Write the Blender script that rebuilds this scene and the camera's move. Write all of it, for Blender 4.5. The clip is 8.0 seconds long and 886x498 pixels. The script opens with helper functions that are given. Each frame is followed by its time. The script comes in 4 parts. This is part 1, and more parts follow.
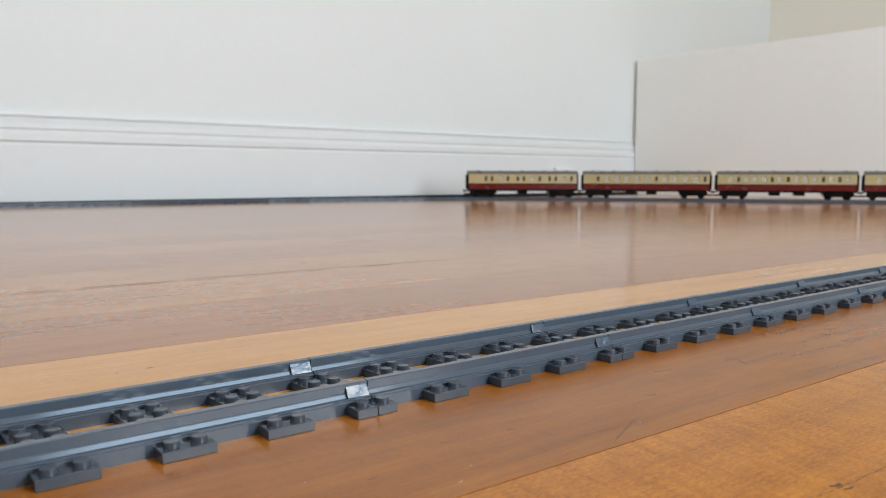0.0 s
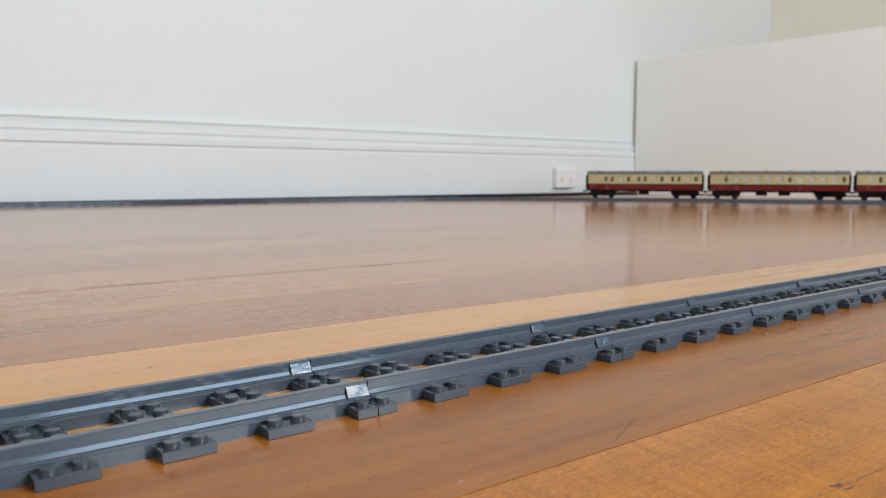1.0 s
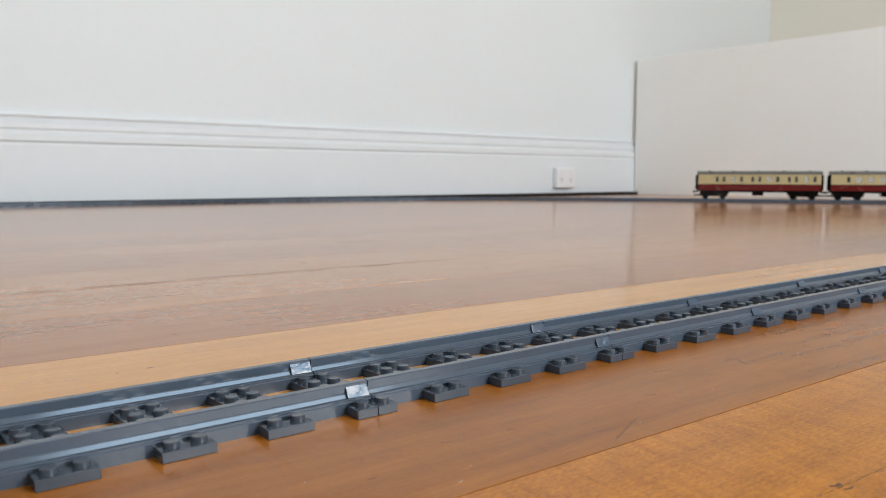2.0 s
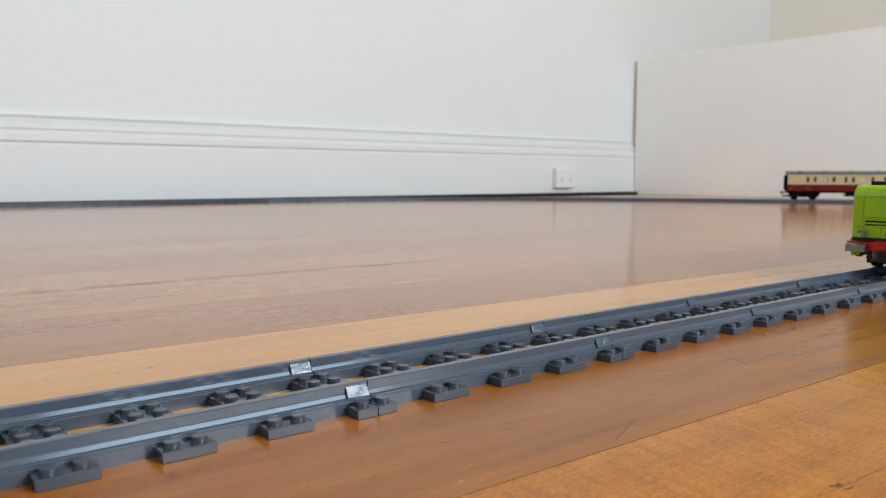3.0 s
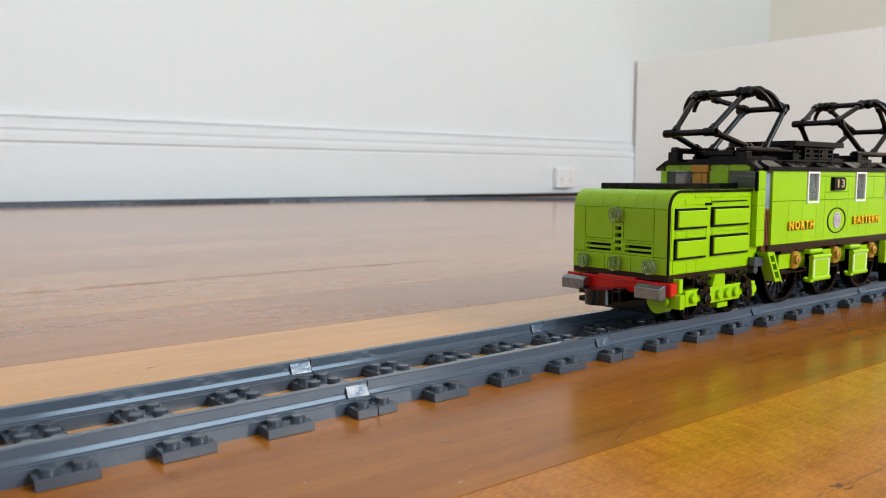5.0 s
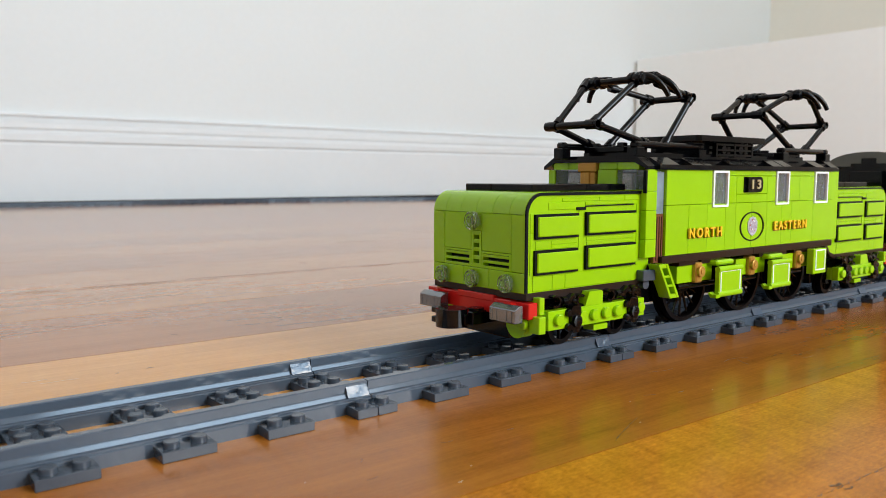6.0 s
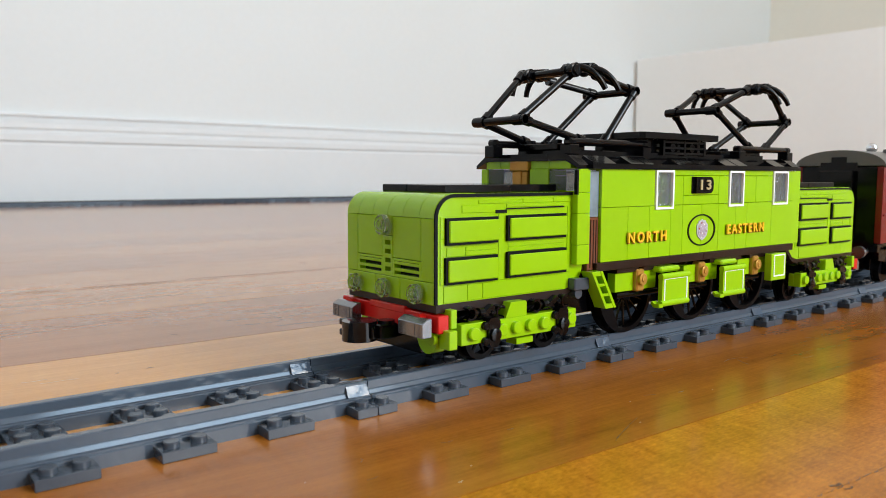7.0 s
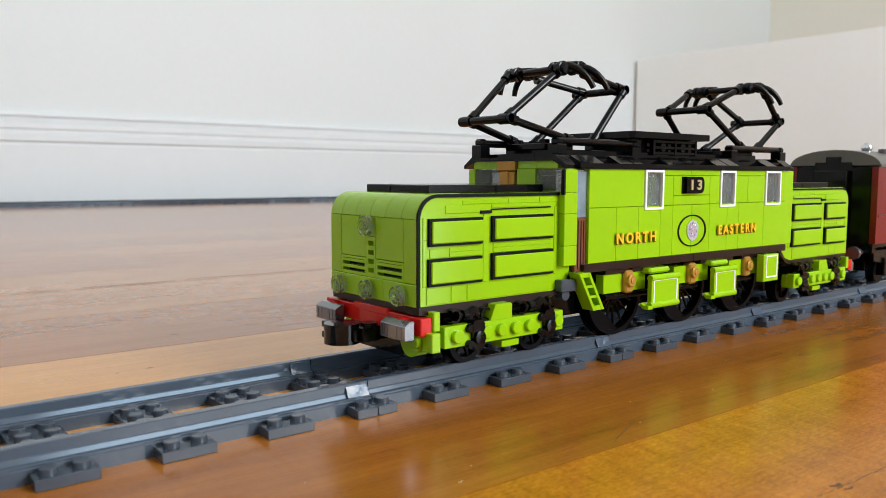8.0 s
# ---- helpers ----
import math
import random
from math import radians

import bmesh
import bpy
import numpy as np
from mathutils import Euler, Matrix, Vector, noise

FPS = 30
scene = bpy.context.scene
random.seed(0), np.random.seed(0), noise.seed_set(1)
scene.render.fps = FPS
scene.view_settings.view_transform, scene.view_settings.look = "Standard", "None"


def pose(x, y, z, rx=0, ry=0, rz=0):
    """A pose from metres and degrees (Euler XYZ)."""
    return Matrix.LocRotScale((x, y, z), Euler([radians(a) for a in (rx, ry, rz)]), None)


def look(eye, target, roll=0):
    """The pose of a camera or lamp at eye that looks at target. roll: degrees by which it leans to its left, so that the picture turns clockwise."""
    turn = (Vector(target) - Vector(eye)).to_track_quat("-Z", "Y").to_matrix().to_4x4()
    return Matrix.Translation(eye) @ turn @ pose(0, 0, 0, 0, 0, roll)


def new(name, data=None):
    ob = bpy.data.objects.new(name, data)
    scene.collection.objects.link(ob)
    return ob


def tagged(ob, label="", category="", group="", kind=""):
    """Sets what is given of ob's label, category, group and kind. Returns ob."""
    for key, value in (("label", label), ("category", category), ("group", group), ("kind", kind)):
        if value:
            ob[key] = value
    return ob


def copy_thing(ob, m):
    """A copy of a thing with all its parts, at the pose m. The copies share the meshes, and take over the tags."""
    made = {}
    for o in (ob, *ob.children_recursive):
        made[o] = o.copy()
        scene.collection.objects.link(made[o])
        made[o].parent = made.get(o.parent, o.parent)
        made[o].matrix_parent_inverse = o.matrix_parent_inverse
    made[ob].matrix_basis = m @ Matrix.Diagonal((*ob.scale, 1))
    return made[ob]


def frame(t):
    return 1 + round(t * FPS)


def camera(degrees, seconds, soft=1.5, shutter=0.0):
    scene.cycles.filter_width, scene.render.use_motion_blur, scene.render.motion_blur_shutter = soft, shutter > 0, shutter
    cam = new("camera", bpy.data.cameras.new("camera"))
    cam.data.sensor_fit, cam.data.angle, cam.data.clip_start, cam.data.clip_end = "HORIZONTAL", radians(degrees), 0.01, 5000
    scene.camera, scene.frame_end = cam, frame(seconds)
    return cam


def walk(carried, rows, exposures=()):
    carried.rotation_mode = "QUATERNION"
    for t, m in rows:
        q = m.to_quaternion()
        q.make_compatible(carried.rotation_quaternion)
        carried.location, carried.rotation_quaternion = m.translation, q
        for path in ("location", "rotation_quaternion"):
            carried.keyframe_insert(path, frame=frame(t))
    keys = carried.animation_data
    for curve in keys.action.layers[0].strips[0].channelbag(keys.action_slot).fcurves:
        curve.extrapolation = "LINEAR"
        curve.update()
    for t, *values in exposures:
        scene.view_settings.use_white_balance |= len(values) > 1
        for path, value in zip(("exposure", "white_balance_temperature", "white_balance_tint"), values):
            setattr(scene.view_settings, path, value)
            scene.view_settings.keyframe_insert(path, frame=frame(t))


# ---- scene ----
cam = camera(58.99, 8.0, soft=0.6)
EYE = Vector((-0.14297, -0.21316, 0.08005))
WAY = Vector((0.62185, 0.77758, -0.09309))
walk(cam, [(0.0, look(EYE, EYE + WAY, 0.134)), (8.0, look(EYE, EYE + WAY, 0.134))],
     [(0.0, -0.04), (3.0, -0.04), (4.5, 0.0), (6.0, 0.06), (8.0, 0.06)])
cam.data.dof.use_dof = True
cam.data.dof.focus_distance = 0.33
cam.data.dof.aperture_fstop = 25.0

# ---- light: daylight through the south door opening, and a weak added west fill ----
ROOM = (-1.70, 3.91, -2.40, 2.05, 2.70)  # x0 x1 y0 y1 height
world = bpy.data.worlds.new("sky")
scene.world = world
world.use_nodes = True
_sky = world.node_tree.nodes.new("ShaderNodeTexSky")
_sky.sky_type = "NISHITA"
_sky.sun_disc = False
_sky.sun_elevation = radians(48)
_sky.sun_rotation = radians(250)
_bg = world.node_tree.nodes["Background"]
_bg.inputs["Strength"].default_value = 0.12
world.node_tree.links.new(_sky.outputs[0], _bg.inputs["Color"])
_sun = new("sun", bpy.data.lights.new("sun", "SUN"))
_sun.data.energy = 3.0
_sun.data.angle = radians(0.5)
_sun.data.color = (1.0, 0.95, 0.88)
_sun.matrix_world = look((4, 6, 7.5), (0, 0, 0))


def window_light(name, m, w, h, power, colour):
    la = new(name, bpy.data.lights.new(name, "AREA"))
    la.data.shape, la.data.size, la.data.size_y = "RECTANGLE", w, h
    la.data.energy, la.data.color = power, colour
    la.matrix_world = m
    return la


window_light("daylight_upper_pane", look((1.18, -2.36, 1.92), (1.1, 0, 1.7)), 1.35, 0.74, 32, (0.56, 0.78, 1.0))
window_light("daylight_lower_pane", look((1.18, -2.36, 1.11), (1.1, 0, 1.2)), 1.35, 0.78, 62, (1.0, 0.975, 0.93))
window_light("daylight_low_pane", look((1.18, -2.36, 0.38), (1.1, 0, 0.38)), 1.35, 0.62, 18, (0.66, 0.84, 1.0))
# added weak fill from the west; its window is unseen and assumed
window_light("west_fill_light", look((-1.66, 0.75, 1.45), (0.5, 0.75, 1.3)), 1.4, 1.6, 3, (0.95, 0.97, 1.0))
scene.view_settings.exposure = 0.0

# ---- materials ----
def mat(name, colour, rough=0.4, metal=0.0, grain=0.06, scale=300.0, bump=0.02, stain=0.0, stain_scale=30.0,
        coat=0.0, trans=0.0, alpha=1.0, spec=0.5, ior=1.5, island=0.0, rand=0.0):
    m = bpy.data.materials.new(name)
    m.use_nodes = True
    nt = m.node_tree
    b = nt.nodes["Principled BSDF"]
    b.inputs["Roughness"].default_value = rough
    b.inputs["Metallic"].default_value = metal
    b.inputs["IOR"].default_value = ior
    b.inputs["Coat Weight"].default_value = coat
    b.inputs["Coat Roughness"].default_value = 0.08
    b.inputs["Transmission Weight"].default_value = trans
    b.inputs["Alpha"].default_value = alpha
    b.inputs["Specular IOR Level"].default_value = spec
    tc = nt.nodes.new("ShaderNodeTexCoord")
    n1 = nt.nodes.new("ShaderNodeTexNoise")
    n1.inputs["Scale"].default_value = scale
    n1.inputs["Detail"].default_value = 4
    n2 = nt.nodes.new("ShaderNodeTexNoise")
    n2.inputs["Scale"].default_value = stain_scale
    n2.inputs["Detail"].default_value = 5
    for n in (n1, n2):
        nt.links.new(tc.outputs["Object"], n.inputs["Vector"])
    hsv = nt.nodes.new("ShaderNodeHueSaturation")
    hsv.inputs["Color"].default_value = (*colour, 1)
    ma = nt.nodes.new("ShaderNodeMath")
    ma.operation = "MULTIPLY_ADD"
    ma.inputs[1].default_value = grain * 2
    ma.inputs[2].default_value = 1 - grain
    nt.links.new(n1.outputs["Fac"], ma.inputs[0])
    mb = nt.nodes.new("ShaderNodeMath")
    mb.operation = "MULTIPLY_ADD"
    mb.inputs[1].default_value = stain * 2
    nt.links.new(n2.outputs["Fac"], mb.inputs[0])
    mc = nt.nodes.new("ShaderNodeMath")
    mc.operation = "SUBTRACT"
    mc.inputs[1].default_value = stain
    nt.links.new(ma.outputs[0], mb.inputs[2])
    nt.links.new(mb.outputs[0], mc.inputs[0])
    last = mc
    if rand:
        oi = nt.nodes.new("ShaderNodeObjectInfo")
        md = nt.nodes.new("ShaderNodeMath")
        md.operation = "MULTIPLY_ADD"
        md.inputs[1].default_value = rand
        nt.links.new(oi.outputs["Random"], md.inputs[0])
        nt.links.new(mc.outputs[0], md.inputs[2])
        me = nt.nodes.new("ShaderNodeMath")
        me.operation = "SUBTRACT"
        me.inputs[1].default_value = rand / 2
        nt.links.new(md.outputs[0], me.inputs[0])
        last = me
    nt.links.new(last.outputs[0], hsv.inputs["Value"])
    nt.links.new(hsv.outputs[0], b.inputs["Base Color"])
    rr = nt.nodes.new("ShaderNodeMapRange")
    rr.inputs["To Min"].default_value = max(rough - 0.08, 0.02)
    rr.inputs["To Max"].default_value = rough + 0.08
    nt.links.new(n2.outputs["Fac"], rr.inputs["Value"])
    nt.links.new(rr.outputs[0], b.inputs["Roughness"])
    if bump:
        bp = nt.nodes.new("ShaderNodeBump")
        bp.inputs["Strength"].default_value = bump
        bp.inputs["Distance"].default_value = 0.001
        nt.links.new(n1.outputs["Fac"], bp.inputs["Height"])
        nt.links.new(bp.outputs[0], b.inputs["Normal"])
    return m


def timber(name, dark, light, ripple=0.0, gloss=(0.09, 0.19), ior=1.38):
    """Varnished hardwood: long grain, fine pores, worn gloss."""
    m = bpy.data.materials.new(name)
    m.use_nodes = True
    nt = m.node_tree
    b = nt.nodes["Principled BSDF"]
    tc = nt.nodes.new("ShaderNodeTexCoord")
    oi = nt.nodes.new("ShaderNodeObjectInfo")

    def noise_node(sx, sy, scale, detail, rough=0.55, dist=0.0, turn=0.0):
        mp = nt.nodes.new("ShaderNodeMapping")
        mp.inputs["Scale"].default_value = (sx, sy, 1)
        vr = nt.nodes.new("ShaderNodeVectorRotate")
        vr.inputs["Angle"].default_value = radians(turn)
        nt.links.new(tc.outputs["Object"], vr.inputs["Vector"])
        nt.links.new(vr.outputs[0], mp.inputs["Vector"])
        ad = nt.nodes.new("ShaderNodeVectorMath")
        ad.operation = "MULTIPLY_ADD"
        ad.inputs[1].default_value = (7, 5, 3)
        nt.links.new(oi.outputs["Random"], ad.inputs[0])
        nt.links.new(mp.outputs[0], ad.inputs[2])
        n = nt.nodes.new("ShaderNodeTexNoise")
        n.inputs["Scale"].default_value = scale
        n.inputs["Detail"].default_value = detail
        n.inputs["Roughness"].default_value = rough
        n.inputs["Distortion"].default_value = dist
        nt.links.new(ad.outputs[0], n.inputs["Vector"])
        return n

    long_grain = noise_node(1.0, 16.0, 5.0, 6, 0.6, 0.6)
    pores = noise_node(6.0, 120.0, 9.0, 3)
    cloud = noise_node(1.0, 2.5, 6.0, 3)
    fleck = noise_node(13.0, 2.2, 13.0, 4, 0.68, 0.6, 8.0) if ripple else noise_node(9.0, 3.0, 24.0, 4, 0.6, 0.8)
    mix = nt.nodes.new("ShaderNodeMix")
    mix.data_type = "RGBA"
    mix.inputs[6].default_value = (*dark, 1)
    mix.inputs[7].default_value = (*light, 1)

    def madd(a, k, c):
        q = nt.nodes.new("ShaderNodeMath")
        q.operation = "MULTIPLY_ADD"
        nt.links.new(a, q.inputs[0])
        q.inputs[1].default_value = k
        if isinstance(c, float):
            q.inputs[2].default_value = c
        else:
            nt.links.new(c, q.inputs[2])
        return q.outputs[0]

    speck = noise_node(110.0, 260.0, 4.0, 3, 0.75)
    v = madd(long_grain.outputs["Fac"], 1.1 - 0.5 * ripple, -0.90)
    v = madd(cloud.outputs["Fac"], 0.75 - 0.45 * ripple, v)
    v = madd(pores.outputs["Fac"], 0.5, v)
    v = madd(speck.outputs["Fac"], 0.45 + 0.8 * ripple, v)
    v = madd(fleck.outputs["Fac"], 0.25 + 0.55 * ripple, v)
    v = madd(oi.outputs["Random"], 0.30, v)
    v = madd(v, 1.0, -0.18 - 0.22 * ripple)
    nt.links.new(v, mix.inputs[0])
    nt.links.new(mix.outputs[2], b.inputs["Base Color"])
    wear = noise_node(3.0, 5.0, 14.0, 5)
    rr = nt.nodes.new("ShaderNodeMapRange")
    rr.inputs["To Min"].default_value = gloss[0]
    rr.inputs["To Max"].default_value = gloss[1]
    nt.links.new(wear.outputs["Fac"], rr.inputs["Value"])
    nt.links.new(rr.outputs[0], b.inputs["Roughness"])
    b.inputs["IOR"].default_value = ior
    wave = noise_node(1.0, 3.0, 9.0, 2)
    dust = noise_node(40.0, 40.0, 12.0, 3)
    h = madd(wave.outputs["Fac"], 1.0, madd(pores.outputs["Fac"], 0.03, madd(dust.outputs["Fac"], 0.02, 0.0)))
    bp = nt.nodes.new("ShaderNodeBump")
    bp.inputs["Strength"].default_value = 0.10
    bp.inputs["Distance"].default_value = 0.002
    nt.links.new(h, bp.inputs["Height"])
    nt.links.new(bp.outputs[0], b.inputs["Normal"])
    return m


M_WALL = mat("wall_paint", (0.775, 0.81, 0.815), 0.55, grain=0.02, scale=60, bump=0.05, stain=0.02, stain_scale=2.5)
M_BEIGE = mat("beige_paint", (0.85, 0.81, 0.71), 0.6, grain=0.02, scale=60, bump=0.05, stain=0.02, stain_scale=2.5)
M_CEIL = mat("ceiling_paint", (0.82, 0.82, 0.80), 0.7, grain=0.02, scale=50, bump=0.05)
M_TRIM = mat("gloss_trim_paint", (0.775, 0.80, 0.81), 0.5, grain=0.02, scale=40, bump=0.03, stain=0.02, stain_scale=4)
M_PANEL = mat("panel_board", (0.91, 0.90, 0.865), 0.45, grain=0.02, scale=40, bump=0.03, stain=0.03, stain_scale=3)
M_SOCKET = mat("socket_plastic", (0.82, 0.82, 0.82), 0.3, grain=0.01)
M_DARKHOLE = mat("socket_slot", (0.22, 0.22, 0.22), 0.5)
M_HONEY = timber("honey_timber", (0.50, 0.215, 0.052), (0.78, 0.40, 0.115))
M_BROWN = timber("brown_timber", (0.250, 0.085, 0.024), (0.44, 0.178, 0.055))
M_TAN = timber("tan_timber", (0.33, 0.124, 0.034), (0.54, 0.245, 0.076))
M_ORANGE = timber("orange_timber", (0.176, 0.050, 0.005), (0.475, 0.167, 0.020), 0.0, (0.15, 0.30), 1.34)
M_AMBER = timber("amber_timber", (0.22, 0.062, 0.003), (0.70, 0.255, 0.020), 1.0, (0.13, 0.26), 1.34)
M_TRACK = mat("dark_grey_plastic", (0.056, 0.070, 0.090), 0.16, grain=0.10, scale=500, bump=0.02, stain=0.14, stain_scale=60, rand=0.10)
M_RAIL = mat("glossy_dark_grey_plastic", (0.066, 0.087, 0.116), 0.12, grain=0.08, scale=500, bump=0.015, stain=0.12, stain_scale=45)
M_CLIP = mat("moulded_clip_plastic", (0.062, 0.087, 0.124), 0.12, grain=0.08, scale=260, bump=0.5)
M_LIME = mat("lime_plastic", (0.303, 0.560, 0.003), 0.13, grain=0.03, scale=400, bump=0.01, stain=0.04, stain_scale=40, rand=0.05)
M_BLACK = mat("black_plastic", (0.002, 0.002, 0.0026), 0.15, grain=0.1, scale=400, bump=0.02, stain=0.2, stain_scale=60, spec=0.26)
M_SEAM = mat("black_print", (0.003, 0.003, 0.003), 0.4, spec=0.1)
M_ROOFBLACK = mat("glossy_black_plastic", (0.004, 0.004, 0.0045), 0.09, grain=0.05, stain=0.1, stain_scale=90, bump=0.0, spec=0.42)
M_DKBROWN = mat("dark_brown_plastic", (0.018, 0.007, 0.004), 0.3, grain=0.1, spec=0.28)
M_RBROWN = mat("red_brown_plastic", (0.17, 0.05, 0.02), 0.3, grain=0.1)
M_RED = mat("red_plastic", (0.60, 0.012, 0.008), 0.22, grain=0.03, stain=0.04)
M_CRIMSON = mat("crimson_plastic", (0.165, 0.006, 0.007), 0.25, grain=0.05, stain=0.05)
M_LIVERY = mat("dark_crimson_plastic", (0.115, 0.005, 0.005), 0.25, grain=0.05, stain=0.05)
M_BLIND = mat("pale_interior_plastic", (0.50, 0.45, 0.33), 0.4, grain=0.08, stain=0.2, stain_scale=25, rand=0.35)
M_CREAM = mat("cream_plastic", (0.47, 0.38, 0.20), 0.3, grain=0.04, stain=0.05)
M_ROOF = mat("roof_grey_plastic", (0.115, 0.110, 0.100), 0.3, grain=0.08, stain=0.1, stain_scale=40)
M_SILVER = mat("silver_plastic", (0.25, 0.262, 0.285), 0.17, metal=0.75, grain=0.05, stain=0.06, stain_scale=80)
M_CHROME = mat("polished_metal", (0.75, 0.77, 0.80), 0.12, metal=1.0, grain=0.02)
M_GOLD = mat("pearl_gold_plastic", (0.52, 0.27, 0.045), 0.35, metal=0.45, grain=0.08, scale=900, bump=0.04)
M_GOLD_LETTER = mat("gold_letter", (0.92, 0.52, 0.015), 0.35, grain=0.03)
M_MAROON = mat("maroon_letter_shade", (0.34, 0.045, 0.010), 0.4)
M_WHITE = mat("white_plastic", (0.90, 0.90, 0.90), 0.3, grain=0.02)
M_CREST = mat("crest_print", (0.40, 0.33, 0.40), 0.3, grain=0.45, scale=900)
M_CRESTPALE = mat("silver_print", (0.50, 0.48, 0.52), 0.3, grain=0.2, scale=900)
M_CLEAR = mat("clear_plastic", (0.90, 0.92, 0.88), 0.03, trans=0.95, grain=0.0, bump=0.0, ior=1.42)
M_CLEARPANE = mat("clear_door_plastic", (0.36, 0.44, 0.52), 0.08, alpha=0.55, grain=0.5, scale=160, bump=0.8)
M_SMOKEPANE = mat("smoky_window_plastic", (0.16, 0.17, 0.16), 0.08, alpha=0.38, grain=0.1, scale=400, bump=0.05)
M_GLASS = mat("clear_window_plastic", (0.62, 0.68, 0.70), 0.10, trans=0.9, grain=0.25, scale=420, bump=0.9, ior=1.45)
M_CLEARCOACH = mat("clear_coach_window", (0.7, 0.7, 0.66), 0.08, alpha=0.25, grain=0.1, scale=300, bump=0.05)
M_RUBBER = mat("wheel_black", (0.003, 0.003, 0.0038), 0.3, grain=0.1, spec=0.1)
M_SCRATCH = mat("floor_crack", (0.085, 0.036, 0.014), 0.5)
M_PALE = mat("pale_scuff", (0.50, 0.38, 0.25), 0.5)
# matt dark for the shade strip at the wall foot and below the boards
M_EDGE = mat("dark_shade_and_subfloor", (0.030, 0.026, 0.024), 0.9, grain=0.2, scale=60, spec=0.0)

MM = 0.001


# ---- mesh helpers, in millimetres ----
def part(name, bm, material, parent=None, label=""):
    me = bpy.data.meshes.new(name)
    bm.to_mesh(me)
    bm.free()
    me.transform(Matrix.Scale(MM, 4))
    me.materials.append(material)
    ob = new(name, me)
    if parent:
        ob.parent = parent
    if label:
        ob["label"] = label
    return ob


def bx(bm, x0, y0, z0, x1, y1, z1, bev=0.25):
    r = bmesh.ops.create_cube(bm, size=1, matrix=Matrix.Translation(((x0 + x1) / 2, (y0 + y1) / 2, (z0 + z1) / 2))
                              @ Matrix.Diagonal((abs(x1 - x0), abs(y1 - y0), abs(z1 - z0), 1)))
    if bev:
        es = list({e for v in r["verts"] for e in v.link_edges})
        bmesh.ops.bevel(bm, geom=es, offset=bev, segments=1, affect="EDGES", profile=0.5)
    return bm


def box(x0, y0, z0, x1, y1, z1, bev=0.25):
    return bx(bmesh.new(), x0, y0, z0, x1, y1, z1, bev)


def rod(bm, p0, p1, r, seg=14, r1=None):
    p0, p1 = Vector(p0), Vector(p1)
    d = p1 - p0
    m = Matrix.Translation((p0 + p1) / 2) @ d.to_track_quat("Z", "Y").to_matrix().to_4x4()
    bmesh.ops.create_cone(bm, cap_ends=True, segments=seg, radius1=r, radius2=r if r1 is None else r1, depth=d.length, matrix=m)
    return bm


def smooth_part(ob, angle=40):
    ob.data.shade_smooth()
    ob.data.set_sharp_from_angle(angle=radians(angle))
    return ob


def prism(bm, prof, axis, a, b):
    """Extrudes a closed outline along an axis from a to b. axis x: points (y, z); y: (x, z); z: (x, y)."""
    def at(q, t):
        return {"x": (t, q[0], q[1]), "y": (q[0], t, q[1]), "z": (q[0], q[1], t)}[axis]
    va = [bm.verts.new(at(q, a)) for q in prof]
    vb = [bm.verts.new(at(q, b)) for q in prof]
    fs = [bm.faces.new(va), bm.faces.new(vb[::-1])]
    n = len(prof)
    for i in range(n):
        fs.append(bm.faces.new((va[i], vb[i], vb[(i + 1) % n], va[(i + 1) % n])))
    bmesh.ops.recalc_face_normals(bm, faces=fs)
    return bm


def tube(bm, pts, r0, r1, seg=12):
    """One closed skin swept along a line, tapering from r0 to r1."""
    pts = [Vector(q) for q in pts]
    n, rows = len(pts), []
    for i, q in enumerate(pts):
        d = (pts[min(i + 1, n - 1)] - pts[max(i - 1, 0)]).normalized()
        u = d.cross(Vector((1, 0.2, 0))).normalized()
        v = d.cross(u)
        r = r0 + (r1 - r0) * i / (n - 1)
        rows.append([bm.verts.new(q + (u * math.cos(2 * math.pi * k / seg) + v * math.sin(2 * math.pi * k / seg)) * r) for k in range(seg)])
    for a, b in zip(rows, rows[1:]):
        for k in range(seg):
            bm.faces.new((a[k], a[(k + 1) % seg], b[(k + 1) % seg], b[k]))
    bm.faces.new(rows[0])
    bm.faces.new(rows[-1][::-1])
    bmesh.ops.recalc_face_normals(bm, faces=bm.faces)
    return bm


def stud(bm, x, y, z, axis="z", r=2.4, h=1.8, seg=16):
    d = {"z": (0, 0, h), "-y": (0, -h, 0), "+y": (0, h, 0), "-x": (-h, 0, 0), "+x": (h, 0, 0)}[axis]
    p = Vector((x, y, z))
    q = p + Vector(d)
    rod(bm, p, p.lerp(q, 0.86), r, seg)
    rod(bm, p.lerp(q, 0.86), q, r, seg, r - 0.3)
    return bm


# ---- the room ----
X0, X1, Y0, Y1, H = [v * 1000 for v in ROOM]


